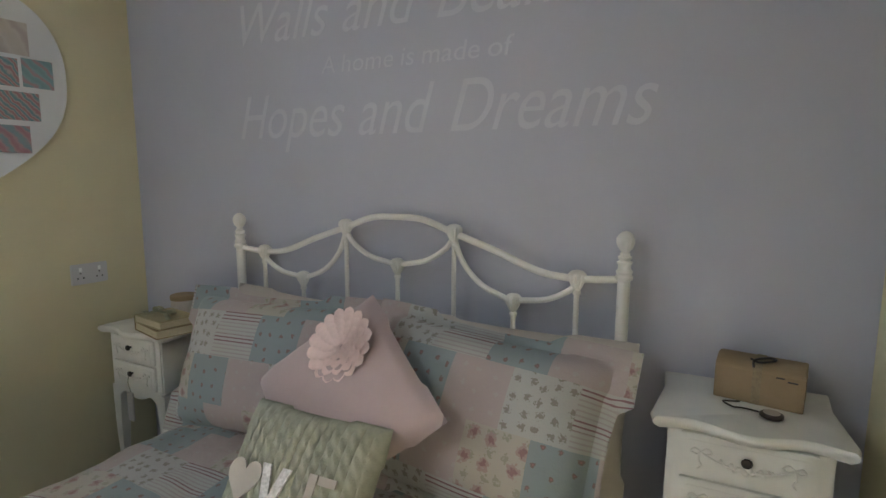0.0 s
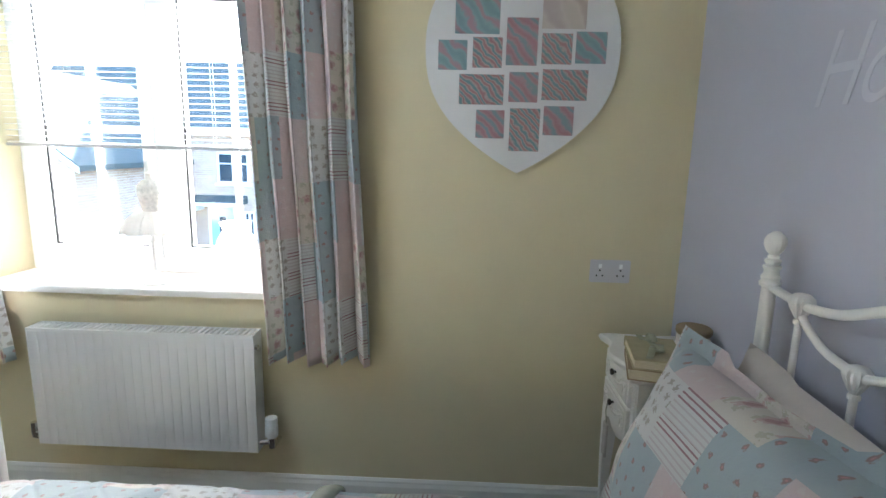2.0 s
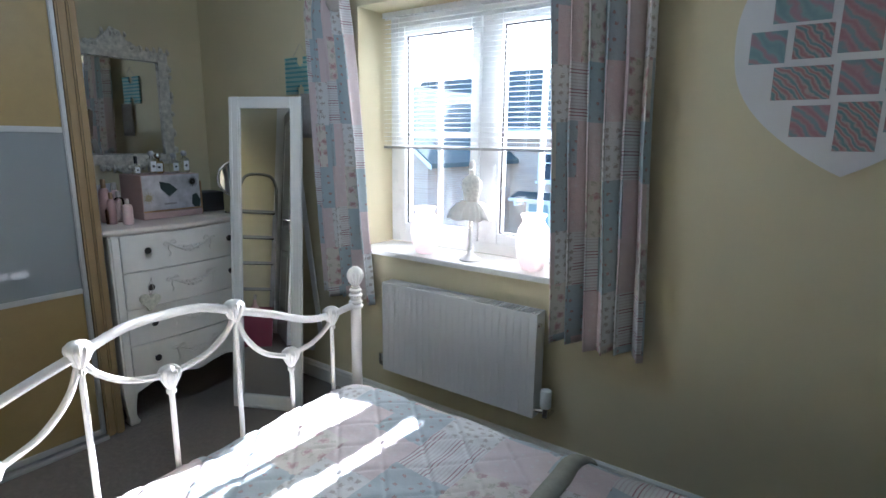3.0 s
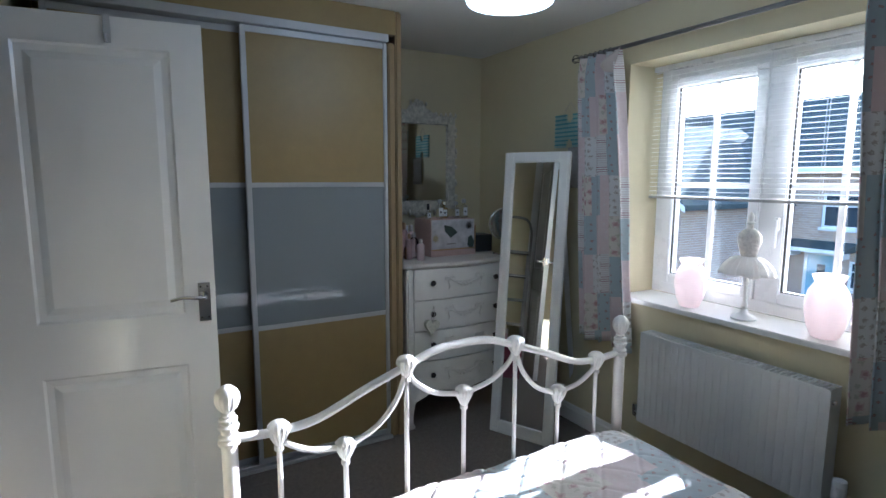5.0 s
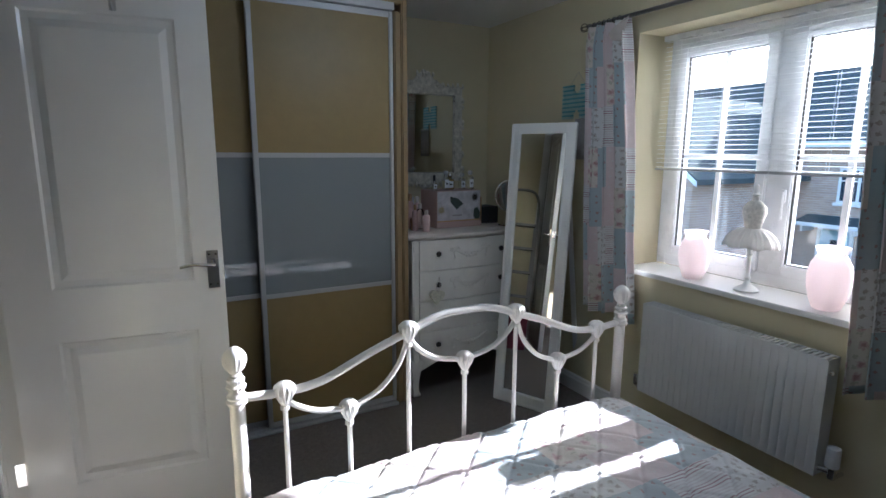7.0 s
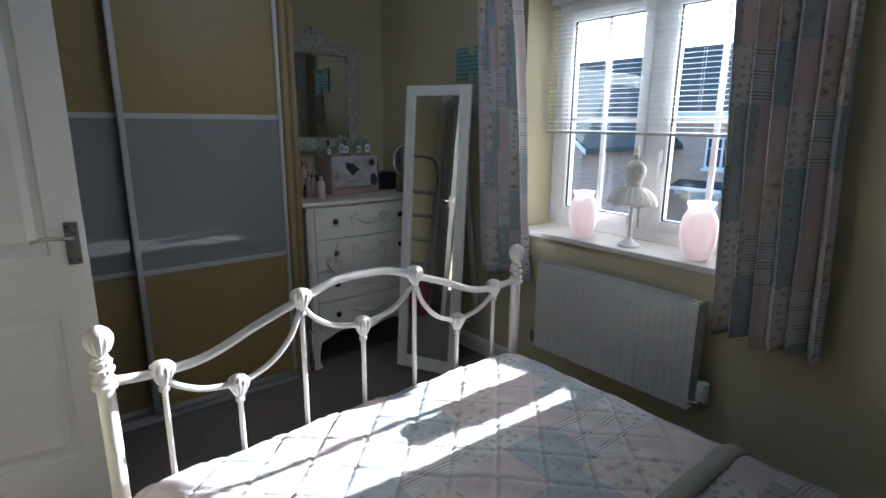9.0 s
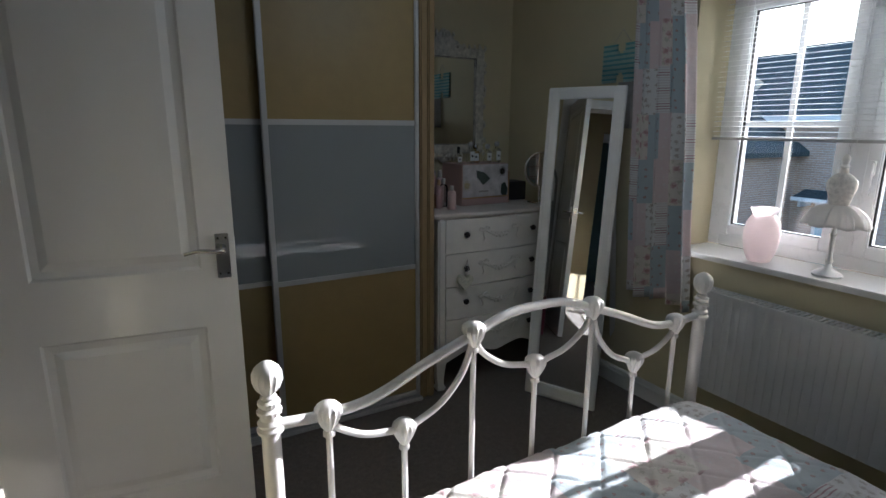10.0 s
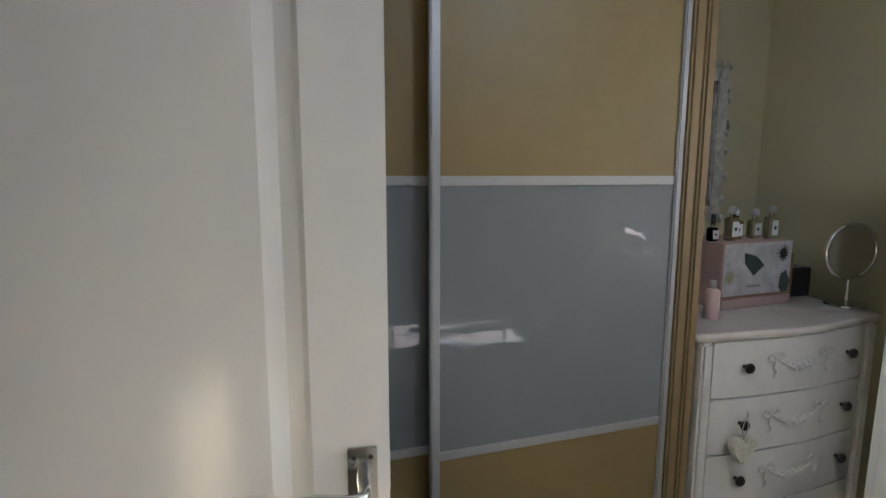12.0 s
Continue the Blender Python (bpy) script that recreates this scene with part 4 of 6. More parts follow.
def applique(w, parent, at, s=1.0):
    """Carved ribbon bow with a swag of flowers."""
    a = thing("carved_swag", "carved ribbon and flower swag", "")
    a.parent = parent
    a.matrix_basis = at
    # drawn in x along the drawer, z up, y out
    def rib(points, r=0.0034):
        part("ribbon", tube(curve_pts([(x * s, 0.002, z * s) for x, z in points], 5), r * s, 7), M_FURN, a, smooth=True)
    half = w / 2 / s
    for q in (-1, 1):
        rib([(q * half, 0.02), (q * (half - 0.02), 0.034), (q * (half - 0.035), 0.02), (q * (half - 0.015), 0.012), (q * half, 0.02)])
        rib([(q * half, 0.02), (q * (half + 0.02), 0.030), (q * (half + 0.03), 0.016), (q * (half + 0.012), 0.010), (q * half, 0.02)])
        rib([(q * half, 0.018), (q * (half + 0.006), -0.01), (q * (half - 0.004), -0.03), (q * (half + 0.006), -0.045)])
        rib([(q * half, 0.018), (q * half * 0.6, -0.008), (q * half * 0.25, -0.018)], 0.0042)
    for k in range(15):
        x = (k - 7) / 7 * half * 0.55
        z = -0.020 + 0.35 * x * x / max(half, 0.01) + 0.008 * math.sin(k * 2.4)
        r = 0.010 - 0.005 * abs(k - 7) / 7
        part("rosette", lathe([(r, 0), (r * 0.9, 0.003), (r * 0.5, 0.0055), (0.001, 0.006)], 12, ribs=6, rib=0.25), M_FURN, a, smooth=True, at=Matrix.Translation((x * s, 0, z * s)) @ pose(0, 0, 0, -90) @ Matrix.Scale(s, 4))


def knob(parent, at, s=1.0, material=None):
    part("knob", lathe([(0.006, 0), (0.006, 0.010), (0.014, 0.016), (0.0165, 0.022), (0.014, 0.028), (0.004, 0.031)], 16, ribs=10, rib=0.05), material or M_KNOB, parent, "dark round knob", smooth=True, at=at @ pose(0, 0, 0, -90) @ Matrix.Scale(s, 4))


def scallop_apron(w, y, z_top, depth, parent, n=24, bowed=True):
    pts = [(-w / 2 + w * k / n) for k in range(n + 1)]
    def low(x):
        t = abs(x) / (w / 2)
        return z_top - depth * (0.35 + 0.65 * (t ** 3) + 0.25 * math.exp(-(x / 0.07) ** 2) - 0.15 * math.exp(-((t - 0.55) / 0.18) ** 2))
    bm = bmesh.new()
    rows = []
    for x in pts:
        yy = y + (bow(x, w) if bowed else 0)
        rows.append([bm.verts.new(q) for q in ((x, yy, low(x)), (x, yy + 0.016, low(x)), (x, yy + 0.016, z_top), (x, yy, z_top))])
    for a, b in zip(rows, rows[1:]):
        for k in range(4):
            bm.faces.new((a[k], a[(k + 1) % 4], b[(k + 1) % 4], b[k]))
    bm.faces.new(rows[0])
    bm.faces.new(rows[-1])
    part("scalloped_apron", bm, M_FURN, parent)


# chest: local x along the wall, y toward the room
chest = thing("chest_of_drawers", "white bow-fronted chest of four drawers with carved swags", "chest of drawers", (0.610, -0.905, 0))
CW, CD, CH = 0.74, 0.44, 1.018
TOPZ = CH
M_TOP = mat("worn_pinkish_white_top_paint", (0.68, 0.61, 0.56), 0.30, vary=0.07, scale=6.0, bump=0.08, bump_scale=40)
part("carcass", slab([(-CW / 2, -0.23), (CW / 2, -0.23), (CW / 2, 0.395)] + [(x, 0.395 + bow(x, CW)) for x in [CW / 2 - CW * k / 16 for k in range(1, 16)]] + [(-CW / 2, 0.395)], 0.255, TOPZ - 0.03, bevel=0.003), M_FURN, chest)
part("top", moulded_top([(-CW / 2 - 0.035, -0.24), (CW / 2 + 0.035, -0.24), (CW / 2 + 0.040, 0.40)] + [(x, 0.415 + bow(x, CW, 0.040) + 0.004 * math.cos(x * 17)) for x in [(CW / 2 + 0.025) * (1 - 2 * k / 24) for k in range(25)]] + [(-CW / 2 - 0.040, 0.40)], TOPZ - 0.029, TOPZ), M_TOP, chest, smooth=True)
for x in (-CW / 2 + 0.018, CW / 2 - 0.018):
    part("corner_post", boxes((x - 0.022, x + 0.022, 0.385, 0.425, 0.235, TOPZ - 0.03), bevel=0.008), M_FURN, chest)
for k in range(4):
    z1 = TOPZ - 0.033 - k * 0.187
    z0 = z1 - 0.181
    dr = thing("drawer", "bow-fronted drawer with two dark knobs and a carved swag", "")
    dr.parent = chest
    part("drawer_front", front_slab(-CW / 2 + 0.045, CW / 2 - 0.045, z0, z1, CW, 0.395, 0.014), M_FURN, dr)
    for x in (-0.232, 0.215):
        knob(dr, Matrix.Translation((x, 0.409 + bow(x, CW), (z0 + z1) / 2 + 0.010)))
    applique(0.22, dr, Matrix.Translation((-0.01, 0.412 + 0.029, (z0 + z1) / 2 + 0.010)), 1.0)
scallop_apron(CW - 0.06, 0.395, 0.265, 0.10, chest)
for sx in (-1, 1):
    for y in (-0.19, 0.375):
        part("leg", leg_mesh(0.25), M_FURN, chest, smooth=True, at=Matrix.Translation((sx * (CW / 2 - 0.03), y, 0)) @ pose(0, 0, 0, 0, 0, 0 if sx > 0 else 90))
charm = thing("hanging_heart", "cream stuffed fabric heart hanging by a ribbon from a drawer knob", "ornament", pose(0.845, -0.445, 0.645, 90, 8, 180))
part("heart", slab(heart_outline(0.100, 0.088, 26), -0.012, 0.014, bevel=0.004), mat("floral_cream_cotton", (0.62, 0.60, 0.50), 0.9, vary=0.22, scale=70), charm, smooth=True)
part("ribbon_loop", tube([(0.0, 0.035, 0.002), (-0.012, 0.07, 0.002), (0.0, 0.125, 0.0), (0.012, 0.07, 0.002), (0.0, 0.035, 0.002)], 0.002, 5), M_SHEET, charm)

# things on the chest
hat = thing("gift_box", "blush gift box with grey petal print and dark flowers", "box", (0.548, -0.815, TOPZ + 0.001), 2)
part("body", boxes((-0.165, 0.165, -0.11, 0.11, 0, 0.235), bevel=0.003), M_BLUSH, hat)
part("printed_front", boxes((-0.163, 0.163, 0.1105, 0.1125, 0.045, 0.233)), M_MAUVE, hat, "grey petal print panel")
part("gold_edge", boxes((-0.165, 0.165, 0.1125, 0.1140, 0.038, 0.046), (-0.172, -0.166, 0.10, 0.116, 0.0, 0.19)), M_GOLD, hat, "rose gold foil edge")
part("base_lip", boxes((-0.169, 0.169, -0.114, 0.117, 0.0, 0.036), bevel=0.002), M_BLUSH, hat)
for cx, cz, pts in ((0.02, 0.150, [(-0.05, 0.0), (-0.01, 0.035), (0.05, 0.05), (0.045, 0.01), (0.0, -0.035)]), (-0.135, 0.085, [(-0.02, -0.04), (-0.028, 0.0), (-0.005, 0.04), (0.02, 0.03), (0.026, -0.02), (0.01, -0.04)])):
    part("leaf_print", slab([(cx + a, cz + b) for a, b in pts], 0.113, 0.1138, axis="y"), M_GREENLEAF, hat, "dark leaf print")
for cx, cz in ((-0.12, 0.19), (0.135, 0.115)):
    for k in range(12):
        a = k * math.pi / 6
        part("flower_stroke", slab([(cx + 0.006 * math.cos(a + 1.2), cz + 0.006 * math.sin(a + 1.2)), (cx + 0.034 * math.cos(a), cz + 0.034 * math.sin(a)), (cx + 0.006 * math.cos(a - 1.2), cz + 0.006 * math.sin(a - 1.2))], 0.1139, 0.1146, axis="y"), M_KNOB if cx < 0 else M_BOOK, hat)
part("text_bars", boxes((-0.02, 0.05, 0.1126, 0.1132, 0.072, 0.082)), mat("grey_print", (0.32, 0.30, 0.30), 0.6), hat)


def bottle(name, label, x, y, z, w, d, h, body, cap, stopper=True, turn=0):
    b = thing(name, label, "bottle", (x, y, z), turn)
    part("bottle_body", boxes((-w / 2, w / 2, -d / 2, d / 2, 0, h), bevel=min(w, d) * 0.16), body, b)
    part("neck", lathe([(w * 0.18, h), (w * 0.18, h + 0.012)], 12), body, b, smooth=True)
    if stopper:
        part("stopper", lathe([(w * 0.20, h + 0.012), (w * 0.34, h + 0.018), (w * 0.36, h + 0.030), (w * 0.22, h + 0.040)], 16), cap, b, smooth=True)
    else:
        part("cap", lathe([(w * 0.24, h + 0.010), (w * 0.24, h + 0.045), (w * 0.20, h + 0.048)], 16), cap, b, smooth=True)
    part("label_card", boxes((-w * 0.36, w * 0.36, d / 2 + 0.0004, d / 2 + 0.0012, h * 0.18, h * 0.82)), M_UPVC, b, "cream label")
    part("label_mark", boxes((-w * 0.12, w * 0.12, d / 2 + 0.0013, d / 2 + 0.0018, h * 0.44, h * 0.58)), M_DARK, b)
    return b


for x, y, h in ((0.610, -0.770, 0.085), (0.428, -0.765, 0.085), (0.470, -0.80, 0.070)):
    bottle("perfume_bottle", "square clear perfume bottle with a cream label, on the gift box", x, y, TOPZ + 0.237, 0.045, 0.035, h, M_CLEAR, M_ALU, turn=5)
bottle("perfume_bottle", "square amber perfume bottle standing on the gift box", 0.560, -0.80, TOPZ + 0.237, 0.05, 0.035, 0.07, M_AMBER, M_CHROME, turn=-10)
bottle("perfume_bottle", "small dark-capped perfume bottle on the gift box", 0.690, -0.775, TOPZ + 0.237, 0.035, 0.03, 0.05, M_CLEAR, M_DARK, False)
part("box", boxes((-0.08, 0.08, -0.07, 0.07, 0, 0.115), bevel=0.004), M_DARK)
ob = bpy.data.objects["box"]
ob.name = "black_box"
ob.matrix_basis = pose(0.270, -0.84, TOPZ + 0.001, 0, 0, -4)
tagged(ob, "small black box behind the round mirror on the chest", "box")
# toiletries between the box and the wardrobe
M_PINKPL = mat("pink_plastic", (0.52, 0.33, 0.31), 0.35, vary=0.05)
M_PALEPL = mat("pale_pink_lotion_plastic", (0.68, 0.50, 0.48), 0.35, vary=0.04)
for k, (x, y, r, h, m, lab) in enumerate(((0.825, -0.62, 0.024, 0.13, M_PALEPL, "pale pink lotion bottle standing on the chest"), (0.868, -0.69, 0.020, 0.16, M_PINKPL, "tall coral pink bottle standing on the chest"), (0.810, -0.74, 0.025, 0.16, M_CLEAR, "clear bottle standing on the chest"), (0.875, -0.70, 0.020, 0.10, M_AMBER, "small amber jar standing on the chest"), (0.800, -0.80, 0.026, 0.20, M_PALEPL, "tall pale tube standing on the chest"), (0.855, -0.79, 0.026, 0.22, M_PINKPL, "coral pink spray can standing on the chest"))):
    b = thing("toiletry_bottle", lab, "bottle", (x, y, TOPZ + 0.001))
    part("bottle_body", lathe([(r * 0.92, 0), (r, 0.004), (r, h * 0.68), (r * 0.8, h * 0.76), (r * 0.42, h * 0.80)], 18), m, b, smooth=True)
    part("cap", lathe([(r * 0.46, h * 0.80), (r * 0.46, h * 0.98), (r * 0.38, h)], 16), M_SHEET if k % 2 == 0 else M_GOLD, b, smooth=True)
bag = part("wash_bag", cushion_mesh(0.15, 0.17, 0.06, seed=9, n=12), M_MAUVE, smooth=True)
bag.matrix_basis = pose(0.845, -0.90, TOPZ + 0.105, 80, 0, 8)
tagged(bag, "grey pink floral bag propped at the back of the chest", "bag")
vm = thing("vanity_mirror", "round chrome-rimmed magnifying mirror on a stand", "mirror", (0.215, -0.61, TOPZ + 0.001), -12)
part("base", lathe([(0.068, 0), (0.07, 0.004), (0.066, 0.010), (0.012, 0.014)], 36), M_CHROME, vm, smooth=True)
part("stem", tube([(0, 0, 0.012), (0, 0, 0.105)], 0.006, 12), M_CHROME, vm, smooth=True)
part("rim", tube([(0.098 * math.cos(a), 0, 0.20 + 0.098 * math.sin(a)) for a in [k * math.pi / 24 for k in range(48)]], 0.008, 10, closed=True), M_CHROME, vm, smooth=True)
part("glass_disc", lathe([(0.094, -0.004), (0.094, 0.004)], 48), M_MIRROR, vm, "round mirror glass", at=Matrix.Translation((0, 0, 0.20)) @ pose(0, 0, 0, 90))

# ornate mirror, standing on the chest against the wall
om = thing("ornate_mirror", "cream carved rococo framed mirror with a crested top, behind the chest", "mirror", (0.55, Y0 + 0.016, 1.625), 0)
MW, MH = 0.305, 0.335
M_MIRFR = mat("distressed_cream_carved_paint", (0.62, 0.59, 0.52), 0.55, vary=0.32, scale=34, bump=0.5, bump_scale=60)
part("glass_panel", boxes((-MW + 0.06, MW - 0.06, 0.0, 0.004, -MH + 0.06, MH - 0.06)), M_MIRROR, om, "mirror glass")
part("backing", boxes((-MW + 0.02, MW - 0.02, -0.012, -0.001, -MH + 0.02, MH - 0.02)), M_OAK, om)
part("side_frame", boxes((-MW, -MW + 0.065, 0.0, 0.022, -MH, MH), bevel=0.006), M_MIRFR, om)
part("side_frame", boxes((MW - 0.065, MW, 0.0, 0.022, -MH, MH), bevel=0.006), M_MIRFR, om)
part("top_frame", boxes((-MW + 0.065, MW - 0.065, 0.0, 0.022, MH - 0.065, MH), bevel=0.006), M_MIRFR, om)
part("bottom_frame", boxes((-MW + 0.065, MW - 0.065, 0.0, 0.022, -MH, -MH + 0.065), bevel=0.006), M_MIRFR, om)
part("inner_bead", tube([(x, 0.012, z) for x, z in ((-MW + 0.062, -MH + 0.062), (MW - 0.062, -MH + 0.062), (MW - 0.062, MH - 0.062), (-MW + 0.062, MH - 0.062))], 0.005, 6, closed=True), M_KNOB, om, "dark inner bead")
crest = [(-0.16, 0)] + [(-0.16 + 0.32 * k / 24, 0.018 + 0.085 * math.exp(-((k - 12) / 5.0) ** 2) + 0.010 * math.sin(k * 1.6)) for k in range(25)] + [(0.16, 0)]
part("crest", slab([(a, b + MH - 0.002) for a, b in crest], 0.002, 0.020, axis="y", bevel=0.004), M_MIRFR, om)
part("lower_crest", slab([(a * 0.9, -MH - b * 0.55 + 0.002) for a, b in crest], 0.002, 0.020, axis="y", bevel=0.004), M_MIRFR, om)
random.seed(11)
for k in range(44):
    if k < 16:
        a, b = -MW + 2 * MW * k / 15, MH + 0.004 + (0.07 if 6 <= k <= 9 else 0.0)
    elif k < 24:
        a, b = (MW + 0.002) * (1 if k % 2 else -1), -MH + 2 * MH * (k - 16) / 7
    elif k < 34:
        a, b = -0.13 + 0.26 * (k - 24) / 9, -MH - 0.02
    else:
        a, b = (MW + 0.004) * (1 if k % 2 else -1), -0.25 + 0.5 * (k - 34) / 9
    r = random.uniform(0.012, 0.021)
    part("carved_scroll", lathe([(r, 0), (r * 1.02, 0.006), (r * 0.6, 0.013), (r * 0.25, 0.010), (0.002, 0.016)], 14, ribs=5, rib=0.3), M_MIRFR, om, smooth=True, at=Matrix.Translation((a, 0.012, b)) @ pose(0, 0, 0, -90, 0, random.uniform(0, 90)))

# ---- cheval mirror ----
CA = radians(25.8)
cv = thing("cheval_mirror", "tall white framed freestanding mirror on a rear strut", "mirror", pose(0.437, -0.108, 0.0, 0, 0, math.degrees(CA) - 90) @ pose(0, 0, 0, 5.2))
# local x along the width, y toward the viewer, z up the frame
FW, FH = 0.200, 1.670
for a, b, nm in (((-FW, -FW + 0.058), (0, FH), "side_rail"), ((FW - 0.058, FW), (0, FH), "side_rail"), ((-FW + 0.058, FW - 0.058), (FH - 0.058, FH), "top_rail"), ((-FW + 0.058, FW - 0.058), (0, 0.075), "bottom_rail")):
    part(nm, boxes((a[0], a[1], -0.012, 0.012, b[0], b[1]), bevel=0.004), M_WHITE, cv)
part("moulding", boxes((-FW + 0.010, -FW + 0.022, 0.012, 0.017, 0.01, FH - 0.01), (FW - 0.022, FW - 0.010, 0.012, 0.017, 0.01, FH - 0.01), (-FW + 0.022, FW - 0.022, 0.012, 0.017, FH - 0.022, FH - 0.010), (-FW + 0.022, FW - 0.022, 0.012, 0.017, 0.010, 0.024), bevel=0.002), M_WHITE, cv)
part("inner_lip", boxes((-FW + 0.044, -FW + 0.057, 0.012, 0.019, 0.062, FH - 0.045), (FW - 0.057, FW - 0.044, 0.012, 0.019, 0.062, FH - 0.045), (-FW + 0.057, FW - 0.057, 0.012, 0.019, FH - 0.058, FH - 0.045), (-FW + 0.057, FW - 0.057, 0.012, 0.019, 0.062, 0.075), bevel=0.003), M_WHITE, cv)
part("mirror_glass", boxes((-FW + 0.056, FW - 0.056, -0.006, 0.002, 0.073, FH - 0.056)), M_MIRROR, cv, "mirror glass")
part("back_board", boxes((-FW + 0.02, FW - 0.02, -0.018, -0.0125, 0.02, FH - 0.02)), M_OAK, cv)
part("rear_strut", boxes((-0.16, -0.13, -0.020, -0.004, -1.42, 0), (0.13, 0.16, -0.020, -0.004, -1.42, 0), (-0.13, 0.13, -0.018, -0.006, -1.30, -1.26), (-0.13, 0.13, -0.018, -0.006, -0.12, -0.08), bevel=0.003), M_WHITE, cv, at=Matrix.Translation((0, -0.02, 1.44)) @ pose(0, 0, 0, -18.0))


# ---- bedside tables ----
def bedside(at, turn, lab, w=0.40, d=0.33, h=0.83):
    t = thing("bedside_table", lab, "bedside table", at, turn)
    # local y toward the room, back at y = 0
    hw = w / 2
    top = [(-hw - 0.02, 0.0), (hw + 0.02, 0.0), (hw + 0.012, d * 0.35), (hw + 0.028, d * 0.95), (hw + 0.02, d + 0.02)] + [(hw * (1 - 2 * k / 16), d + 0.018 + 0.016 * math.cos(math.pi * (k - 8) / 5.5)) for k in range(1, 16)] + [(-hw - 0.02, d + 0.02), (-hw - 0.028, d * 0.95), (-hw - 0.012, d * 0.35)]
    part("top", moulded_top(top, h - 0.026, h), M_FURN, t, smooth=True)
    part("carcass", boxes((-hw + 0.01, hw - 0.01, 0.01, d - 0.01, h - 0.245, h - 0.024), bevel=0.006), M_FURN, t)
    for k in range(2):
        z1 = h - 0.030 - k * 0.106
        dr = thing("drawer", "drawer with a dark knob and carved flowers", "")
        dr.parent = t
        part("drawer_front", boxes((-hw + 0.040, hw - 0.040, d - 0.012, d + 0.002, z1 - 0.098, z1), (-hw + 0.055, hw - 0.055, d + 0.0021, d + 0.005, z1 - 0.086, z1 - 0.012), bevel=0.002), M_FURN, dr)
        knob(dr, Matrix.Translation((0, d + 0.004, z1 - 0.036)), 0.66)
        applique(w * 0.52, dr, Matrix.Translation((0, d + 0.006, z1 - 0.048)), 0.62)
    ap = thing("apron_rail", "scalloped apron", "")
    ap.parent = t
    ap.matrix_basis = Matrix.Translation((0, 0, 0))
    scallop_apron(w - 0.04, d - 0.024, h - 0.235, 0.085, ap, bowed=False)
    for sx in (-1, 1):
        for y in (0.04, d - 0.035):
            part("leg", leg_mesh(h - 0.25, 0.62), M_FURN, t, smooth=True, at=Matrix.Translation((sx * (hw - 0.03), y, 0)) @ pose(0, 0, 0, 0, 0, (0 if y > 0.1 else -90) if sx > 0 else (90 if y > 0.1 else 180)))
    return t


bedside((0.312, 2.868, 0), 180, "white two-drawer bedside table with scalloped apron, beside the socket wall", 0.335, 0.275, 0.805)
bedside((2.430, 2.868, 0), 180, "white two-drawer bedside table with a carved front and a kraft box", 0.335, 0.305, 0.884)
tag = thing("hanging_tag", "slim cream fabric tag tied to the bedside drawer knob", "ornament", (0.312, 2.572, 0.0))
part("cord", tube([(0, 0, 0.645), (-0.006, -0.004, 0.60), (0.004, -0.002, 0.56)], 0.002, 6), M_SAGE, tag)
part("tassel", boxes((-0.018, 0.020, -0.006, 0.002, 0.44, 0.56), bevel=0.003), M_SHEET, tag)

for k, (dx, w, d, h, turn, m) in enumerate(((0.0, 0.21, 0.15, 0.034, -14, M_PAGES), (0.004, 0.20, 0.145, 0.030, -9, M_BOOK))):
    z = 0.8055 + k * 0.0350
    b = thing("book", "old yellowed hardback book in the stack on the bedside table" if k == 0 else "cloth-bound book with an illustrated cover, tied with ribbon", "book", (0.435 + dx, 2.655, z), turn)
    part("page_block", boxes((-w / 2 + 0.003, w / 2 - 0.004, -d / 2 + 0.004, d / 2 - 0.004, 0.0025, h - 0.0025)), M_PAGES, b)
    part("cover", boxes((-w / 2, w / 2, -d / 2, d / 2, 0, 0.0024), (-w / 2, w / 2, -d / 2, d / 2, h - 0.0024, h), (-w / 2, -w / 2 + 0.0028, -d / 2, d / 2, 0.0024, h - 0.0024)), M_BOOK if k else M_KRAFT, b, "worn book cover")
rb = thing("ribbon_bow", "dull green ribbon bow tied on top of the books", "ribbon", (0.435, 2.655, 0.872), -10)
M_RIB = mat("olive_satin_ribbon", (0.34, 0.33, 0.22), 0.6, vary=0.2, scale=40)
for s in (-1, 1):
    part("loop", sheet(10, 2, lambda u, v: (s * (0.012 + 0.05 * math.sin(math.pi * u)), (v - 0.5) * 0.022 + s * 0.012 * u, 0.004 + 0.020 * math.sin(2 * math.pi * u) * 0.5 + 0.012)), M_RIB, rb, smooth=True, solid=0.001)
    part("tail", sheet(10, 2, lambda u, v: (s * 0.10 * u, (v - 0.5) * 0.020 - 0.03 * u, 0.004 + 0.006 * math.sin(6 * u))), M_RIB, rb, smooth=True, solid=0.001)
cup = thing("candle_jar", "cream round lidded jar at the wall end of the table", "jar", (0.36, 2.80, 0.806))
part("jar", lathe([(0.046, 0), (0.050, 0.005), (0.050, 0.085), (0.047, 0.09)], 28), M_SHEET, cup, smooth=True)
part("lid", lathe([(0.051, 0.09), (0.053, 0.094), (0.053, 0.106), (0.049, 0.110)], 28), M_KRAFT, cup, smooth=True)

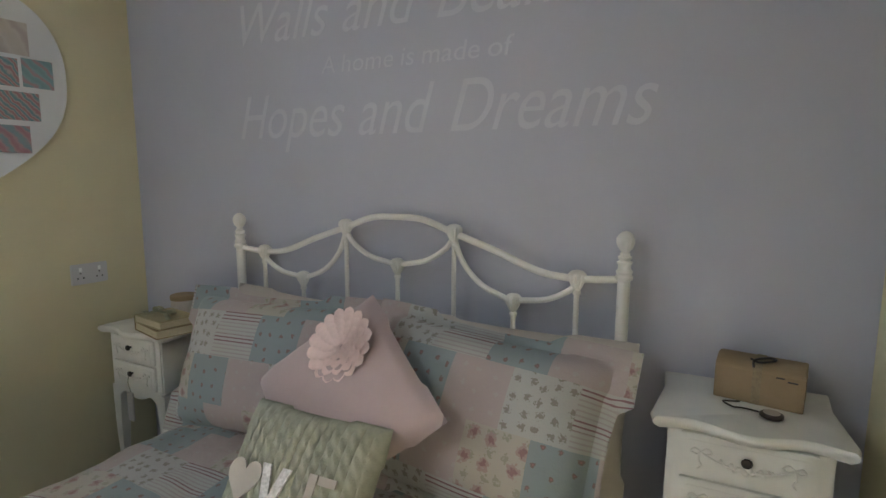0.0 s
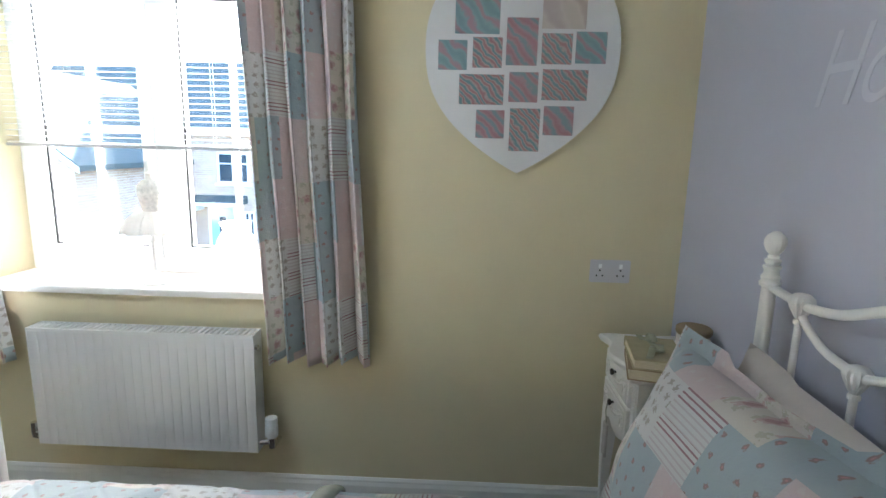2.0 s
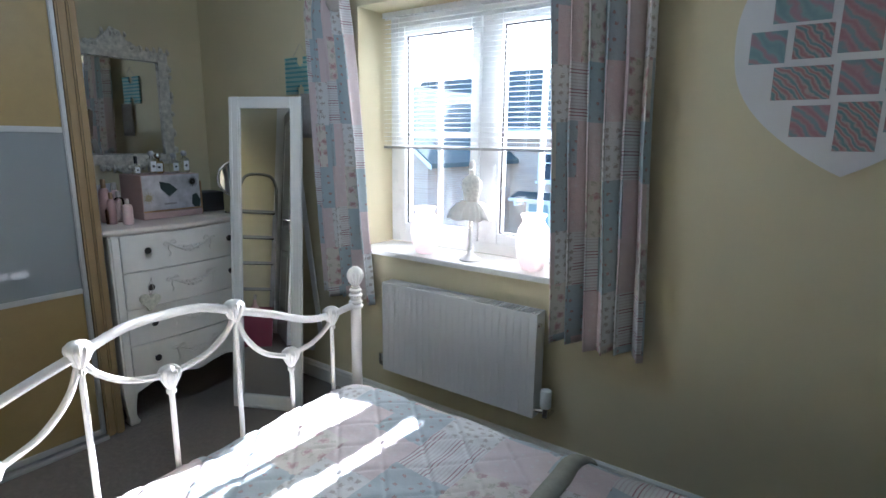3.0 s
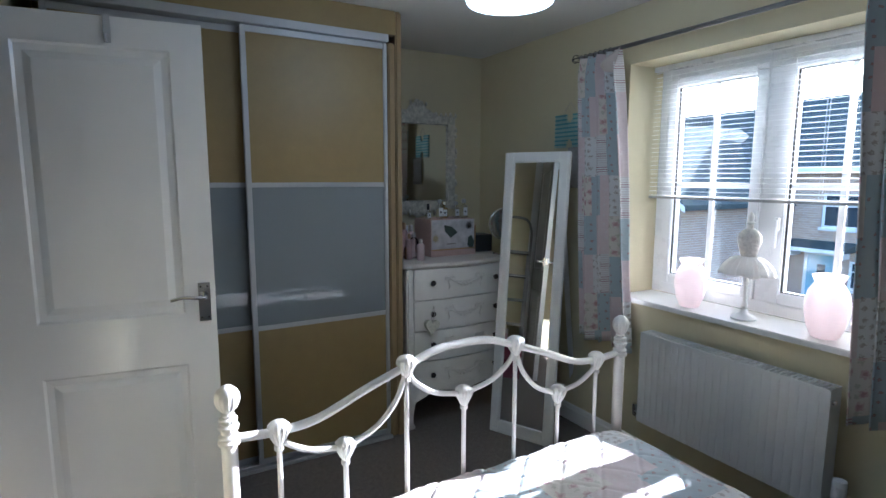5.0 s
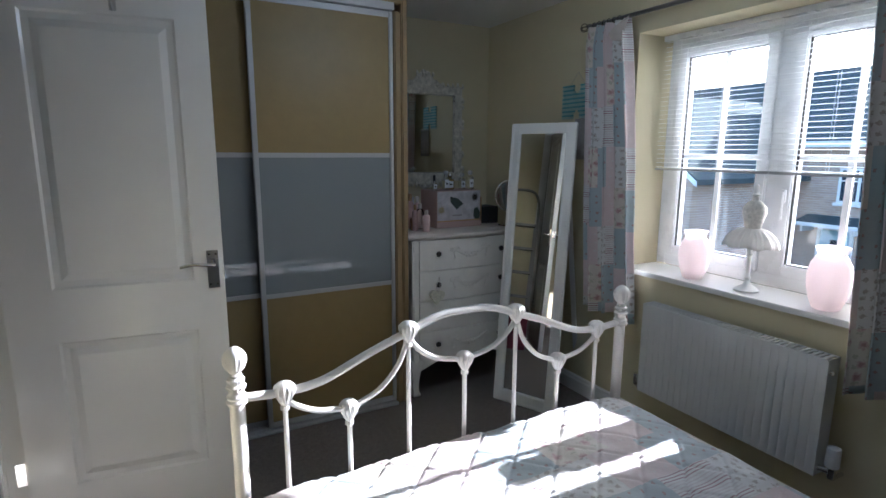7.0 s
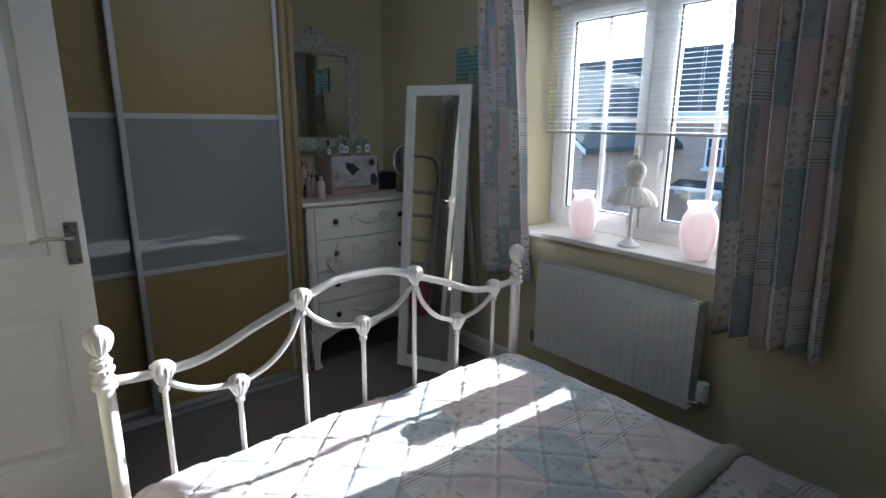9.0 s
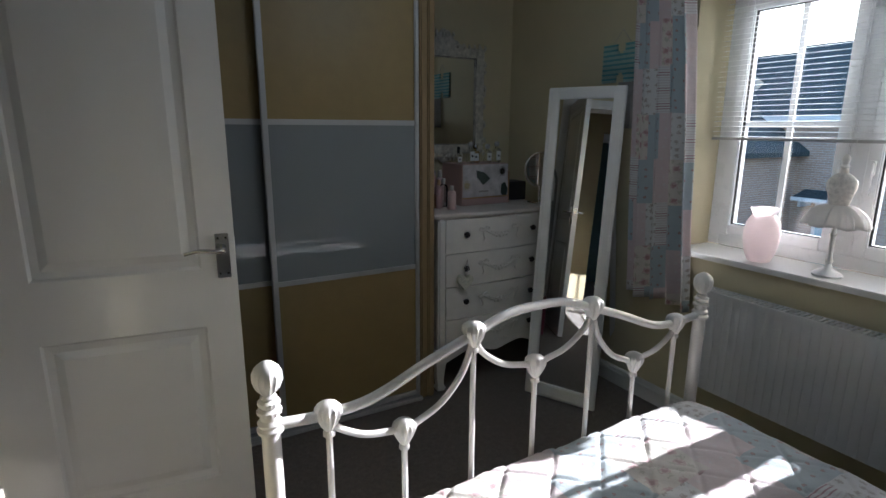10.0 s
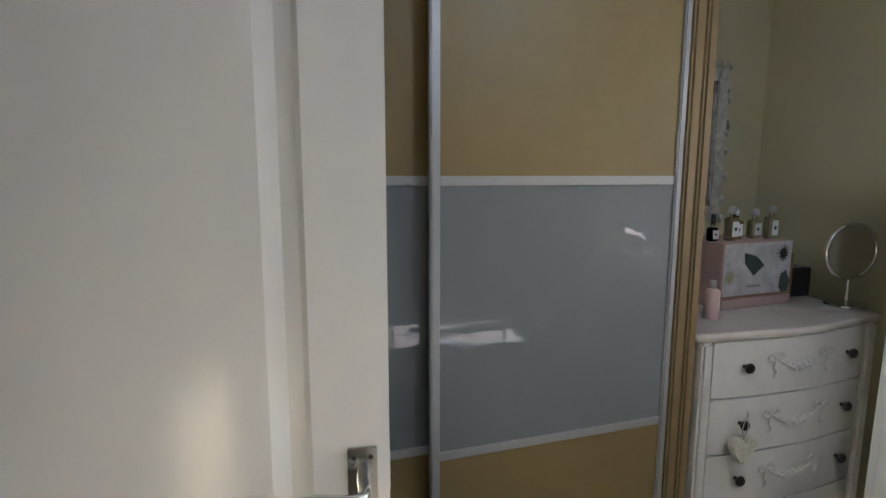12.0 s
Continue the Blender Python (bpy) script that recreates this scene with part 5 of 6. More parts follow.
kb = thing("kraft_gift_box", "brown kraft card box with rounded ends tied with hessian band", "box", (2.462, 2.775, 0.8765), -10)
kp = [(-0.055, 0.0), (0.055, 0.0), (0.055, 0.085)] + [(0.055 * math.cos(a), 0.085 + 0.022 * math.sin(a)) for a in [math.pi * k / 10 for k in range(1, 10)]] + [(-0.055, 0.085)]
part("box_body", slab(kp, -0.092, 0.092, axis="x", bevel=0.003), M_KRAFT, kb)
part("hessian_band", slab([(a * 1.03, b * 1.015) for a, b in kp], -0.012, 0.006, axis="x"), M_HESSIAN, kb)
part("tie", tube(curve_pts([(-0.02, -0.03, 0.108), (0.0, -0.045, 0.107), (0.03, -0.025, 0.112), (0.015, -0.01, 0.111), (-0.012, -0.04, 0.108), (-0.01, -0.052, 0.090)], 5), 0.0028, 6), M_KNOB, kb, smooth=True)
part("slot", boxes((0.035, 0.052, -0.0562, -0.055, 0.080, 0.083), (0.058, 0.078, -0.0562, -0.055, 0.074, 0.077)), M_DARK, kb)
pw = thing("pocket_watch", "dark bronze pocket watch with a chain, lying on the bedside table", "watch", (2.478, 2.655, 0.8845))
part("case", lathe([(0.020, 0), (0.024, 0.003), (0.024, 0.008), (0.019, 0.011)], 28), M_KNOB, pw, smooth=True)
part("face", lathe([(0.017, 0.0112), (0.017, 0.0118)], 28), M_SHEET, pw, "pale watch face")
part("chain", tube(curve_pts([(-0.024, 0.01, 0.005), (-0.055, 0.022, 0.003), (-0.075, 0.020, 0.003), (-0.095, 0.045, 0.003), (-0.07, 0.055, 0.003), (-0.06, 0.060, 0.003)], 6), 0.0022, 6), M_KNOB, pw, smooth=True)


# ---- socket, heart, letters, sign ----
so = thing("double_socket", "white double switched wall socket", "socket", (0.0, 2.628, 1.004))
part("plate", boxes((0.0, 0.010, -0.074, 0.074, -0.043, 0.043), bevel=0.003), M_PLATE, so)
for s in (-1, 1):
    y = s * 0.038
    part("rocker_switch", boxes((0.0101, 0.0125, y - 0.006, y + 0.006, 0.012, 0.028), bevel=0.001), M_UPVC, so)
    for dy, dz in ((0, 0.004), (-0.011, -0.016), (0.011, -0.016)):
        part("pin_hole", boxes((0.0101, 0.0104, y + dy - 0.003, y + dy + 0.003, dz - 0.003, dz + 0.003)), M_DARK, so)

hf = thing("heart_photo_frame", "large white heart-shaped board with inset fabric picture rectangles", "picture frame", (0.002, 2.262, 1.687))
hb = []
HWD, HT = 0.335, 0.33
for k in range(24):
    t = math.pi * (1 - k / 24)
    hb.append((HWD / 2 + HWD / 2 * math.cos(t), 0.11 + 0.20 * math.sin(t) + 0.12 * t / math.pi))
for k in range(25):
    q = k / 24
    hb.append((HWD * math.cos(math.pi / 2 * q ** 1.35) ** 0.92, 0.11 - 0.440 * q))
hb += [(-a, b) for a, b in reversed(hb[1:-1])]
M_HEART = mat("white_board", (0.70, 0.70, 0.71), 0.55, vary=0.03)
part("board", slab(hb, 0.0, 0.016, axis="x", bevel=0.003), M_HEART, hf)


def photo_mat(name, a, b, c, s):
    m = mat(name, a, 0.6, vary=0)
    nt = m.node_tree
    n = nt.nodes.new
    co, w, r, nz = n("ShaderNodeTexCoord"), n("ShaderNodeTexWave"), n("ShaderNodeValToRGB"), n("ShaderNodeTexNoise")
    w.inputs["Scale"].default_value, w.inputs["Distortion"].default_value, w.inputs["Detail"].default_value = s, 7.0, 4.0
    w.bands_direction = "DIAGONAL"
    r.color_ramp.elements[0].color, r.color_ramp.elements[1].color = (*a, 1), (*b, 1)
    e = r.color_ramp.elements.new(0.5)
    e.color = (*c, 1)
    nt.links.new(co.outputs["Object"], w.inputs["Vector"])
    nt.links.new(w.outputs[0], r.inputs[0])
    nt.links.new(r.outputs[0], nt.nodes["Principled BSDF"].inputs["Base Color"])
    return m


PH = [photo_mat("fabric_print_pink_teal", (0.38, 0.21, 0.23), (0.22, 0.31, 0.34), (0.40, 0.27, 0.29), 12), photo_mat("fabric_print_teal", (0.20, 0.31, 0.34), (0.38, 0.25, 0.28), (0.24, 0.36, 0.38), 10), photo_mat("fabric_print_small", (0.36, 0.19, 0.20), (0.15, 0.27, 0.29), (0.44, 0.36, 0.34), 19), photo_mat("fabric_print_cream", (0.52, 0.47, 0.42), (0.45, 0.38, 0.36), (0.55, 0.50, 0.46), 5)]
rects = ((2.028, 2.181, 1.829, 1.943, 1), (2.206, 2.313, 1.728, 1.884, 0), (2.325, 2.474, 1.850, 1.968, 3), (1.972, 2.072, 1.709, 1.808, 1), (2.091, 2.193, 1.718, 1.819, 2), (2.328, 2.432, 1.734, 1.835, 2), (2.444, 2.549, 1.738, 1.842, 1), (2.047, 2.203, 1.594, 1.696, 2), (2.221, 2.322, 1.605, 1.706, 0), (2.336, 2.493, 1.614, 1.717, 2), (2.110, 2.210, 1.479, 1.576, 0), (2.229, 2.335, 1.436, 1.584, 2), (2.347, 2.452, 1.494, 1.594, 0))
for a, b, c, d, k in rects:
    part("mount_edge", boxes((0.0162, 0.0172, a - 2.262 - 0.003, b - 2.262 + 0.003, c - 1.687 - 0.003, d - 1.687 + 0.003)), M_HEART, hf)
    part("picture", boxes((0.0174, 0.0184, a - 2.262, b - 2.262, c - 1.687, d - 1.687)), PH[k], hf, ("pink and teal print", "teal print", "small flower print", "cream print")[k])


def lettering(text, x, z, size, width, shear=0.36):
    """One line of the quote on the north wall, a part for each word."""
    spot, made = 0.0, []
    for word in text.split():
        cu = bpy.data.curves.new("t", "FONT")
        cu.body, cu.size, cu.shear, cu.extrude, cu.offset = word, size, shear, 0.0006, -0.0008 * size / 0.2
        tmp = new("t", cu)
        bpy.context.view_layer.update()
        me = bpy.data.meshes.new_from_object(tmp)
        bpy.data.objects.remove(tmp)
        me.materials.clear()
        me.materials.append(M_LETTER)
        xs = [v.co.x for v in me.vertices]
        made.append((me, spot - min(xs)))
        spot += max(xs) - min(xs) + size * 0.30
    k = width / (spot - size * 0.30)
    for me, dx in made:
        for v in me.vertices:
            v.co.x = (v.co.x + dx) * k
        ob = new("word", me)
        ob.parent = quote
        ob.matrix_basis = pose(x, Y1 - 0.0008, z, 90, 0, 0)


quote = thing("wall_quote", "faded white italic vinyl quote lettering on the lilac wall", "wall lettering")
lettering("Hopes and Dreams", 0.655, 1.555, 0.235, 1.53)
lettering("A home is made of", 1.06, 1.772, 0.085, 0.72, 0.15)
lettering("Walls and Beams", 0.68, 1.905, 0.215, 1.36)

hs = thing("letter_plaque", "turquoise ribbed letter H plaque with cord on the wall", "wall sign", (0.004, -0.236, 1.80))
M_TURQ = mat("turquoise_ribbed_paint", (0.14, 0.38, 0.40), 0.6, vary=0.1)
M_TURQ2 = mat("pale_turquoise_band", (0.42, 0.55, 0.52), 0.6, vary=0.1)
for k in range(16):
    z = -0.098 + k * 0.0124
    cut = 0.028 if k in (0, 1, 2, 13, 14, 15) else (0.016 if k in (3, 12) else 0)
    for s in (-1, 1):
        part("rib", boxes((0.0, 0.012, min(s * cut, s * 0.125), max(s * cut, s * 0.125), z, z + 0.0100), bevel=0.001), M_TURQ if k % 2 else M_TURQ2, hs)
part("cord", tube([(0.006, -0.06, 0.10), (0.004, 0.0, 0.17), (0.006, 0.06, 0.10)], 0.0015, 5), M_SHEET, hs)
hang = part("hanging_organza", sheet(14, 8, lambda u, v: (0.018 + 0.010 * math.sin(u * 22), -0.235 + 0.16 * u, 1.70 - 0.24 * v)), mat("grey_organza", (0.36, 0.33, 0.30), 0.8, vary=0.15, scale=20), smooth=True, solid=0.002)
tagged(hang, "thin grey cloth hanging below the turquoise plaque", "cloth")

# ---- window sill things ----
def vase(x, y, s, lab):
    v = thing("vase", lab, "vase", (x, y, WZ0 + 0.001))
    prof = [(0.040, 0.0), (0.046, 0.004), (0.062, 0.045), (0.071, 0.095), (0.073, 0.130), (0.066, 0.175), (0.050, 0.203), (0.044, 0.212), (0.056, 0.240), (0.054, 0.241), (0.042, 0.213), (0.048, 0.20), (0.063, 0.172), (0.069, 0.13), (0.060, 0.05), (0.042, 0.010)]
    part("vase_body", lathe([(r * s, z * s) for r, z in prof], 40, ribs=20, rib=0.02), M_FROST, v, smooth=True)


vase(-0.075, 0.575, 1.0, "pink frosted glass vase with a flared neck on the window sill")
vase(-0.078, 1.185, 1.06, "larger pink frosted glass vase on the sill beside the curtain")
mn = thing("mannequin_lamp", "white dress-form stand with a lace bodice and net skirt", "ornament", (-0.070, 0.857, WZ0 + 0.001))
M_FORM = mat("cream_lace_form", (0.80, 0.76, 0.71), 0.7, vary=0.2, scale=60, bump=0.5, bump_scale=120)
M_NET = mat("white_net_tulle", (0.88, 0.86, 0.84), 0.8, vary=0.08)
_n, _l = M_NET.node_tree.nodes, M_NET.node_tree.links
_tl, _mx = _n.new("ShaderNodeBsdfTranslucent"), _n.new("ShaderNodeMixShader")
_tl.inputs[0].default_value = (0.92, 0.91, 0.89, 1)
_mx.inputs[0].default_value = 0.5
_l.new(_n["Principled BSDF"].outputs[0], _mx.inputs[1])
_l.new(_tl.outputs[0], _mx.inputs[2])
_l.new(_mx.outputs[0], _n["Material Output"].inputs[0])
part("stand", lathe([(0.052, 0), (0.054, 0.008), (0.042, 0.018), (0.018, 0.030), (0.010, 0.05), (0.015, 0.062), (0.009, 0.075), (0.009, 0.16), (0.014, 0.17), (0.009, 0.18), (0.009, 0.235)], 24), M_WHITE, mn, smooth=True)
bm = lathe([(0.040, 0.235), (0.034, 0.265), (0.030, 0.285), (0.040, 0.330), (0.048, 0.360), (0.046, 0.385), (0.030, 0.405), (0.014, 0.415), (0.012, 0.435)], 28)
for v in bm.verts:
    v.co.x *= 0.72
    v.co.y *= 1.12
part("bodice", bm, M_FORM, mn, "patterned lace bodice", smooth=True)
part("neck_finial", lathe([(0.013, 0.435), (0.018, 0.440), (0.010, 0.448), (0.013, 0.462), (0.014, 0.472), (0.006, 0.484), (0.001, 0.488)], 18), M_WHITE, mn, smooth=True)
sk = bmesh.new()


def skirt_fn(u, v):
    a = 2 * math.pi * u
    r = 0.034 + 0.070 * math.sin(v * 1.5) + 0.008 * v * math.sin(a * 11) + 0.004 * math.sin(a * 23)
    return r * math.cos(a) * 0.85, r * math.sin(a) * 1.1, 0.290 - 0.085 * v ** 1.5 + 0.004 * math.sin(a * 7) * v


part("net_skirt", sheet(88, 8, skirt_fn), M_NET, mn, "ruffled white net skirt", smooth=True, solid=0.001)

# ---- pendant ----
pe = thing("ceiling_pendant", "white drum pendant lamp shade, glowing softly", "ceiling light", (1.16, 0.70, 0))
part("ceiling_rose", lathe([(0.045, 2.399), (0.045, 2.385), (0.02, 2.372)], 24), M_WHITE, pe, smooth=True)
part("flex", tube([(0, 0, 2.375), (0, 0, 2.26)], 0.003, 8), M_WHITE, pe)
M_SHADE = mat("white_lit_shade", (0.8, 0.8, 0.8), 0.6, vary=0)
M_SHADE.node_tree.nodes["Principled BSDF"].inputs["Emission Color"].default_value = (0.75, 0.9, 1.0, 1)
M_SHADE.node_tree.nodes["Principled BSDF"].inputs["Emission Strength"].default_value = 1.2
part("shade", lathe([(0.145, 2.105), (0.150, 2.115), (0.150, 2.255), (0.140, 2.262), (0.02, 2.262)], 40), M_SHADE, pe, "glowing white shade", smooth=True)


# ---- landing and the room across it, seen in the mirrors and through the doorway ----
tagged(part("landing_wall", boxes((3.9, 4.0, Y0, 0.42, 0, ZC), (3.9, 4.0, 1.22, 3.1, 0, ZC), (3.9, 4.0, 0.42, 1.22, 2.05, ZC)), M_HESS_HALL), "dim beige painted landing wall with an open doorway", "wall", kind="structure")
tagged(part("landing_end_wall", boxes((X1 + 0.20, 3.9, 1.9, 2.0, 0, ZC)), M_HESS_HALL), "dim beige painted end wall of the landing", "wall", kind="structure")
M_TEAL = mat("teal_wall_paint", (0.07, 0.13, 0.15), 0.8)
tagged(part("far_room_floor", boxes((4.0, 7.2, -0.5, 3.4, -0.15, 0.0)), M_CARPET), "dark carpet of the room across the landing", "carpet", kind="structure")
tagged(part("far_room_ceiling", boxes((4.0, 7.2, -0.5, 3.4, ZC, ZC + 0.1)), M_CEIL), "white ceiling of the room across the landing", "ceiling", kind="structure")
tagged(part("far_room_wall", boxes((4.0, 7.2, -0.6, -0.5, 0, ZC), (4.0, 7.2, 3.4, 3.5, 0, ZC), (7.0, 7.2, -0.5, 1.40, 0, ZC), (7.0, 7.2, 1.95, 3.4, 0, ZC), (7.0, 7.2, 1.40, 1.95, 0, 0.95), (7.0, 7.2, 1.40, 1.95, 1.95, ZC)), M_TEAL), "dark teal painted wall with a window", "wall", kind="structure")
w2 = thing("window_2", "white framed window of the dark room across the landing", "window", kind="structure")
part("window_frame", boxes((7.04, 7.10, 1.40, 1.46, 0.95, 1.95), (7.04, 7.10, 1.89, 1.95, 0.95, 1.95), (7.04, 7.10, 1.46, 1.89, 0.95, 1.01), (7.04, 7.10, 1.46, 1.89, 1.89, 1.95), (7.04, 7.10, 1.46, 1.65, 1.42, 1.47), (7.04, 7.10, 1.70, 1.89, 1.42, 1.47), (7.04, 7.10, 1.65, 1.70, 1.01, 1.89)), M_UPVC, w2)
lad = thing("step_ladder", "folded grey aluminium step ladder leaning behind the open door", "ladder", pose(2.40, -0.29, 0.001, 0, 0, 90) @ pose(0, 0, 0, 9))
M_GREYAL = mat("dull_ladder_aluminium", (0.28, 0.28, 0.28), 0.5, metal=0.5)
for s in (-1, 1):
    part("side_rail", boxes((s * 0.165 - 0.012, s * 0.165 + 0.012, -0.02, 0.02, 0.0, 1.25), bevel=0.003), M_GREYAL, lad)
    part("back_leg", boxes((s * 0.145 - 0.01, s * 0.145 + 0.01, -0.055, -0.03, 0.0, 1.15)), M_GREYAL, lad)
part("top_hoop", tube(curve_pts([(-0.165, 0, 1.25), (-0.155, 0, 1.40), (-0.09, 0, 1.50), (0.09, 0, 1.50), (0.155, 0, 1.40), (0.165, 0, 1.25)], 6), 0.013, 10), M_GREYAL, lad, smooth=True)
for k in range(5):
    part("tread", boxes((-0.152, 0.152, -0.03, 0.05, 0.20 + 0.235 * k, 0.225 + 0.235 * k), bevel=0.003), M_GREYAL, lad)
cr = thing("storage_crate", "maroon plastic crate on the carpet behind the open door", "crate", (2.20, -0.29, 0.001), 88)
M_MAR = mat("maroon_plastic", (0.20, 0.035, 0.06), 0.45)
part("crate_wall", boxes((-0.17, 0.17, -0.12, -0.112, 0.0, 0.30), (-0.17, 0.17, 0.112, 0.12, 0.0, 0.30), (-0.17, -0.162, -0.112, 0.112, 0.0, 0.30), (0.162, 0.17, -0.112, 0.112, 0.0, 0.30)), M_MAR, cr)
part("crate_base", boxes((-0.162, 0.162, -0.112, 0.112, 0.002, 0.010)), M_MAR, cr)
part("rim", boxes((-0.18, 0.18, -0.13, -0.12, 0.28, 0.30), (-0.18, 0.18, 0.12, 0.13, 0.28, 0.30)), M_MAR, cr)
sp = thing("spray_bottle", "orange spray bottle standing in the maroon crate", "bottle", (2.20, -0.27, 0.012))
part("bottle_body", lathe([(0.035, 0), (0.037, 0.01), (0.037, 0.30), (0.015, 0.34), (0.013, 0.37)], 18), M_PINKPL, sp, smooth=True)
part("trigger_head", boxes((-0.015, 0.05, -0.012, 0.012, 0.37, 0.41), bevel=0.004), M_SHEET, sp)
ct = thing("cat_tower", "cream plush cat tower with sisal posts on the sunlit landing", "cat tower", (3.10, 0.50, 0.001))
M_PLUSH = mat("cream_plush", (0.66, 0.62, 0.52), 0.95, vary=0.12, scale=40, bump=0.8, bump_scale=180, sheen=0.3)
M_SISAL = mat("worn_sisal", (0.55, 0.47, 0.33), 0.95, vary=0.25, scale=60, bump=0.8, bump_scale=90, stretch=(1, 1, 6))
part("base_board", boxes((-0.20, 0.20, -0.16, 0.30, 0.0, 0.03), bevel=0.008), M_PLUSH, ct)
part("post", lathe([(0.045, 0.03), (0.047, 0.10), (0.043, 0.20), (0.045, 0.33)], 20, ribs=10, rib=0.04), M_SISAL, ct, smooth=True)
part("post", lathe([(0.040, 0.03), (0.040, 0.33)], 20), M_SISAL, ct, smooth=True, at=Matrix.Translation((0.0, 0.24, 0)))
part("platform", boxes((-0.15, 0.15, -0.08, 0.32, 0.33, 0.355), bevel=0.008), M_PLUSH, ct)
part("post", lathe([(0.036, 0.355), (0.036, 0.68)], 20), M_DARK, ct, smooth=True, at=Matrix.Translation((0.0, 0.24, 0)))
part("platform", boxes((-0.13, 0.13, 0.06, 0.36, 0.68, 0.705), bevel=0.008), M_PLUSH, ct)
p2 = thing("far_pendant", "clear glass pendant lamp in the far room", "ceiling light", (5.5, 1.30, 0))
part("flex", tube([(0, 0, 2.40), (0, 0, 2.18)], 0.004, 6), M_DARK, p2)
part("globe", lathe([(0.03, 2.18), (0.12, 2.13), (0.13, 2.08), (0.09, 2.03), (0.02, 2.0)], 20, ribs=10, rib=0.08), M_CLEAR, p2, smooth=True)

# ---- outside ----
GZ = -3.10
M_GROUND = mat("tarmac", (0.06, 0.06, 0.06), 0.9, vary=0.2, scale=3)
M_PAVE = mat("pavement_slabs", (0.28, 0.27, 0.25), 0.85, vary=0.12, scale=2)
M_ROOF = mat("dark_roof_tile", (0.065, 0.082, 0.085), 0.95, vary=0.2, scale=4, spec=0.1)
M_FASCIA = mat("white_fascia", (0.75, 0.75, 0.75), 0.5, vary=0.03)
M_BLUEDOOR = mat("pale_blue_door", (0.30, 0.48, 0.58), 0.4, vary=0.03)
M_DARKGL = mat("dark_window_glass", (0.03, 0.045, 0.06), 0.05, vary=0)
M_HEDGE = mat("hedge_leaf", (0.05, 0.08, 0.03), 0.8, vary=0.4, scale=12)


def brick_mat(name, a, b, mortar):
    m = bpy.data.materials.new(name)
    m.use_nodes = True
    nt = m.node_tree
    n = nt.nodes.new
    co, sp_, cb, br = n("ShaderNodeTexCoord"), n("ShaderNodeSeparateXYZ"), n("ShaderNodeCombineXYZ"), n("ShaderNodeTexBrick")
    add = n("ShaderNodeMath")
    nt.links.new(co.outputs["Object"], sp_.inputs[0])
    nt.links.new(sp_.outputs[0], add.inputs[0])
    nt.links.new(sp_.outputs[1], add.inputs[1])
    nt.links.new(add.outputs[0], cb.inputs[0])
    nt.links.new(sp_.outputs[2], cb.inputs[1])
    nt.links.new(cb.outputs[0], br.inputs["Vector"])
    br.inputs["Scale"].default_value = 1.0
    br.inputs["Brick Width"].default_value, br.inputs["Row Height"].default_value, br.inputs["Mortar Size"].default_value = 0.225, 0.075, 0.008
    br.inputs["Color1"].default_value, br.inputs["Color2"].default_value, br.inputs["Mortar"].default_value = (*a, 1), (*b, 1), (*mortar, 1)
    nt.links.new(br.outputs[0], nt.nodes["Principled BSDF"].inputs["Base Color"])
    nt.nodes["Principled BSDF"].inputs["Roughness"].default_value = 0.9
    return m


M_BRICK = brick_mat("red_brown_facing_brick", (0.47, 0.33, 0.25), (0.37, 0.25, 0.19), (0.52, 0.48, 0.43))
tagged(part("ground", boxes((-400, 400, -400, 400, GZ - 0.5, GZ)), M_GROUND), "dark tarmac road and ground outside", "road", kind="structure")
tagged(part("pavement", boxes((-9.6, -8.0, -30, 30, GZ, GZ + 0.12)), M_PAVE), "pale slab pavement across the road", "pavement", kind="structure")


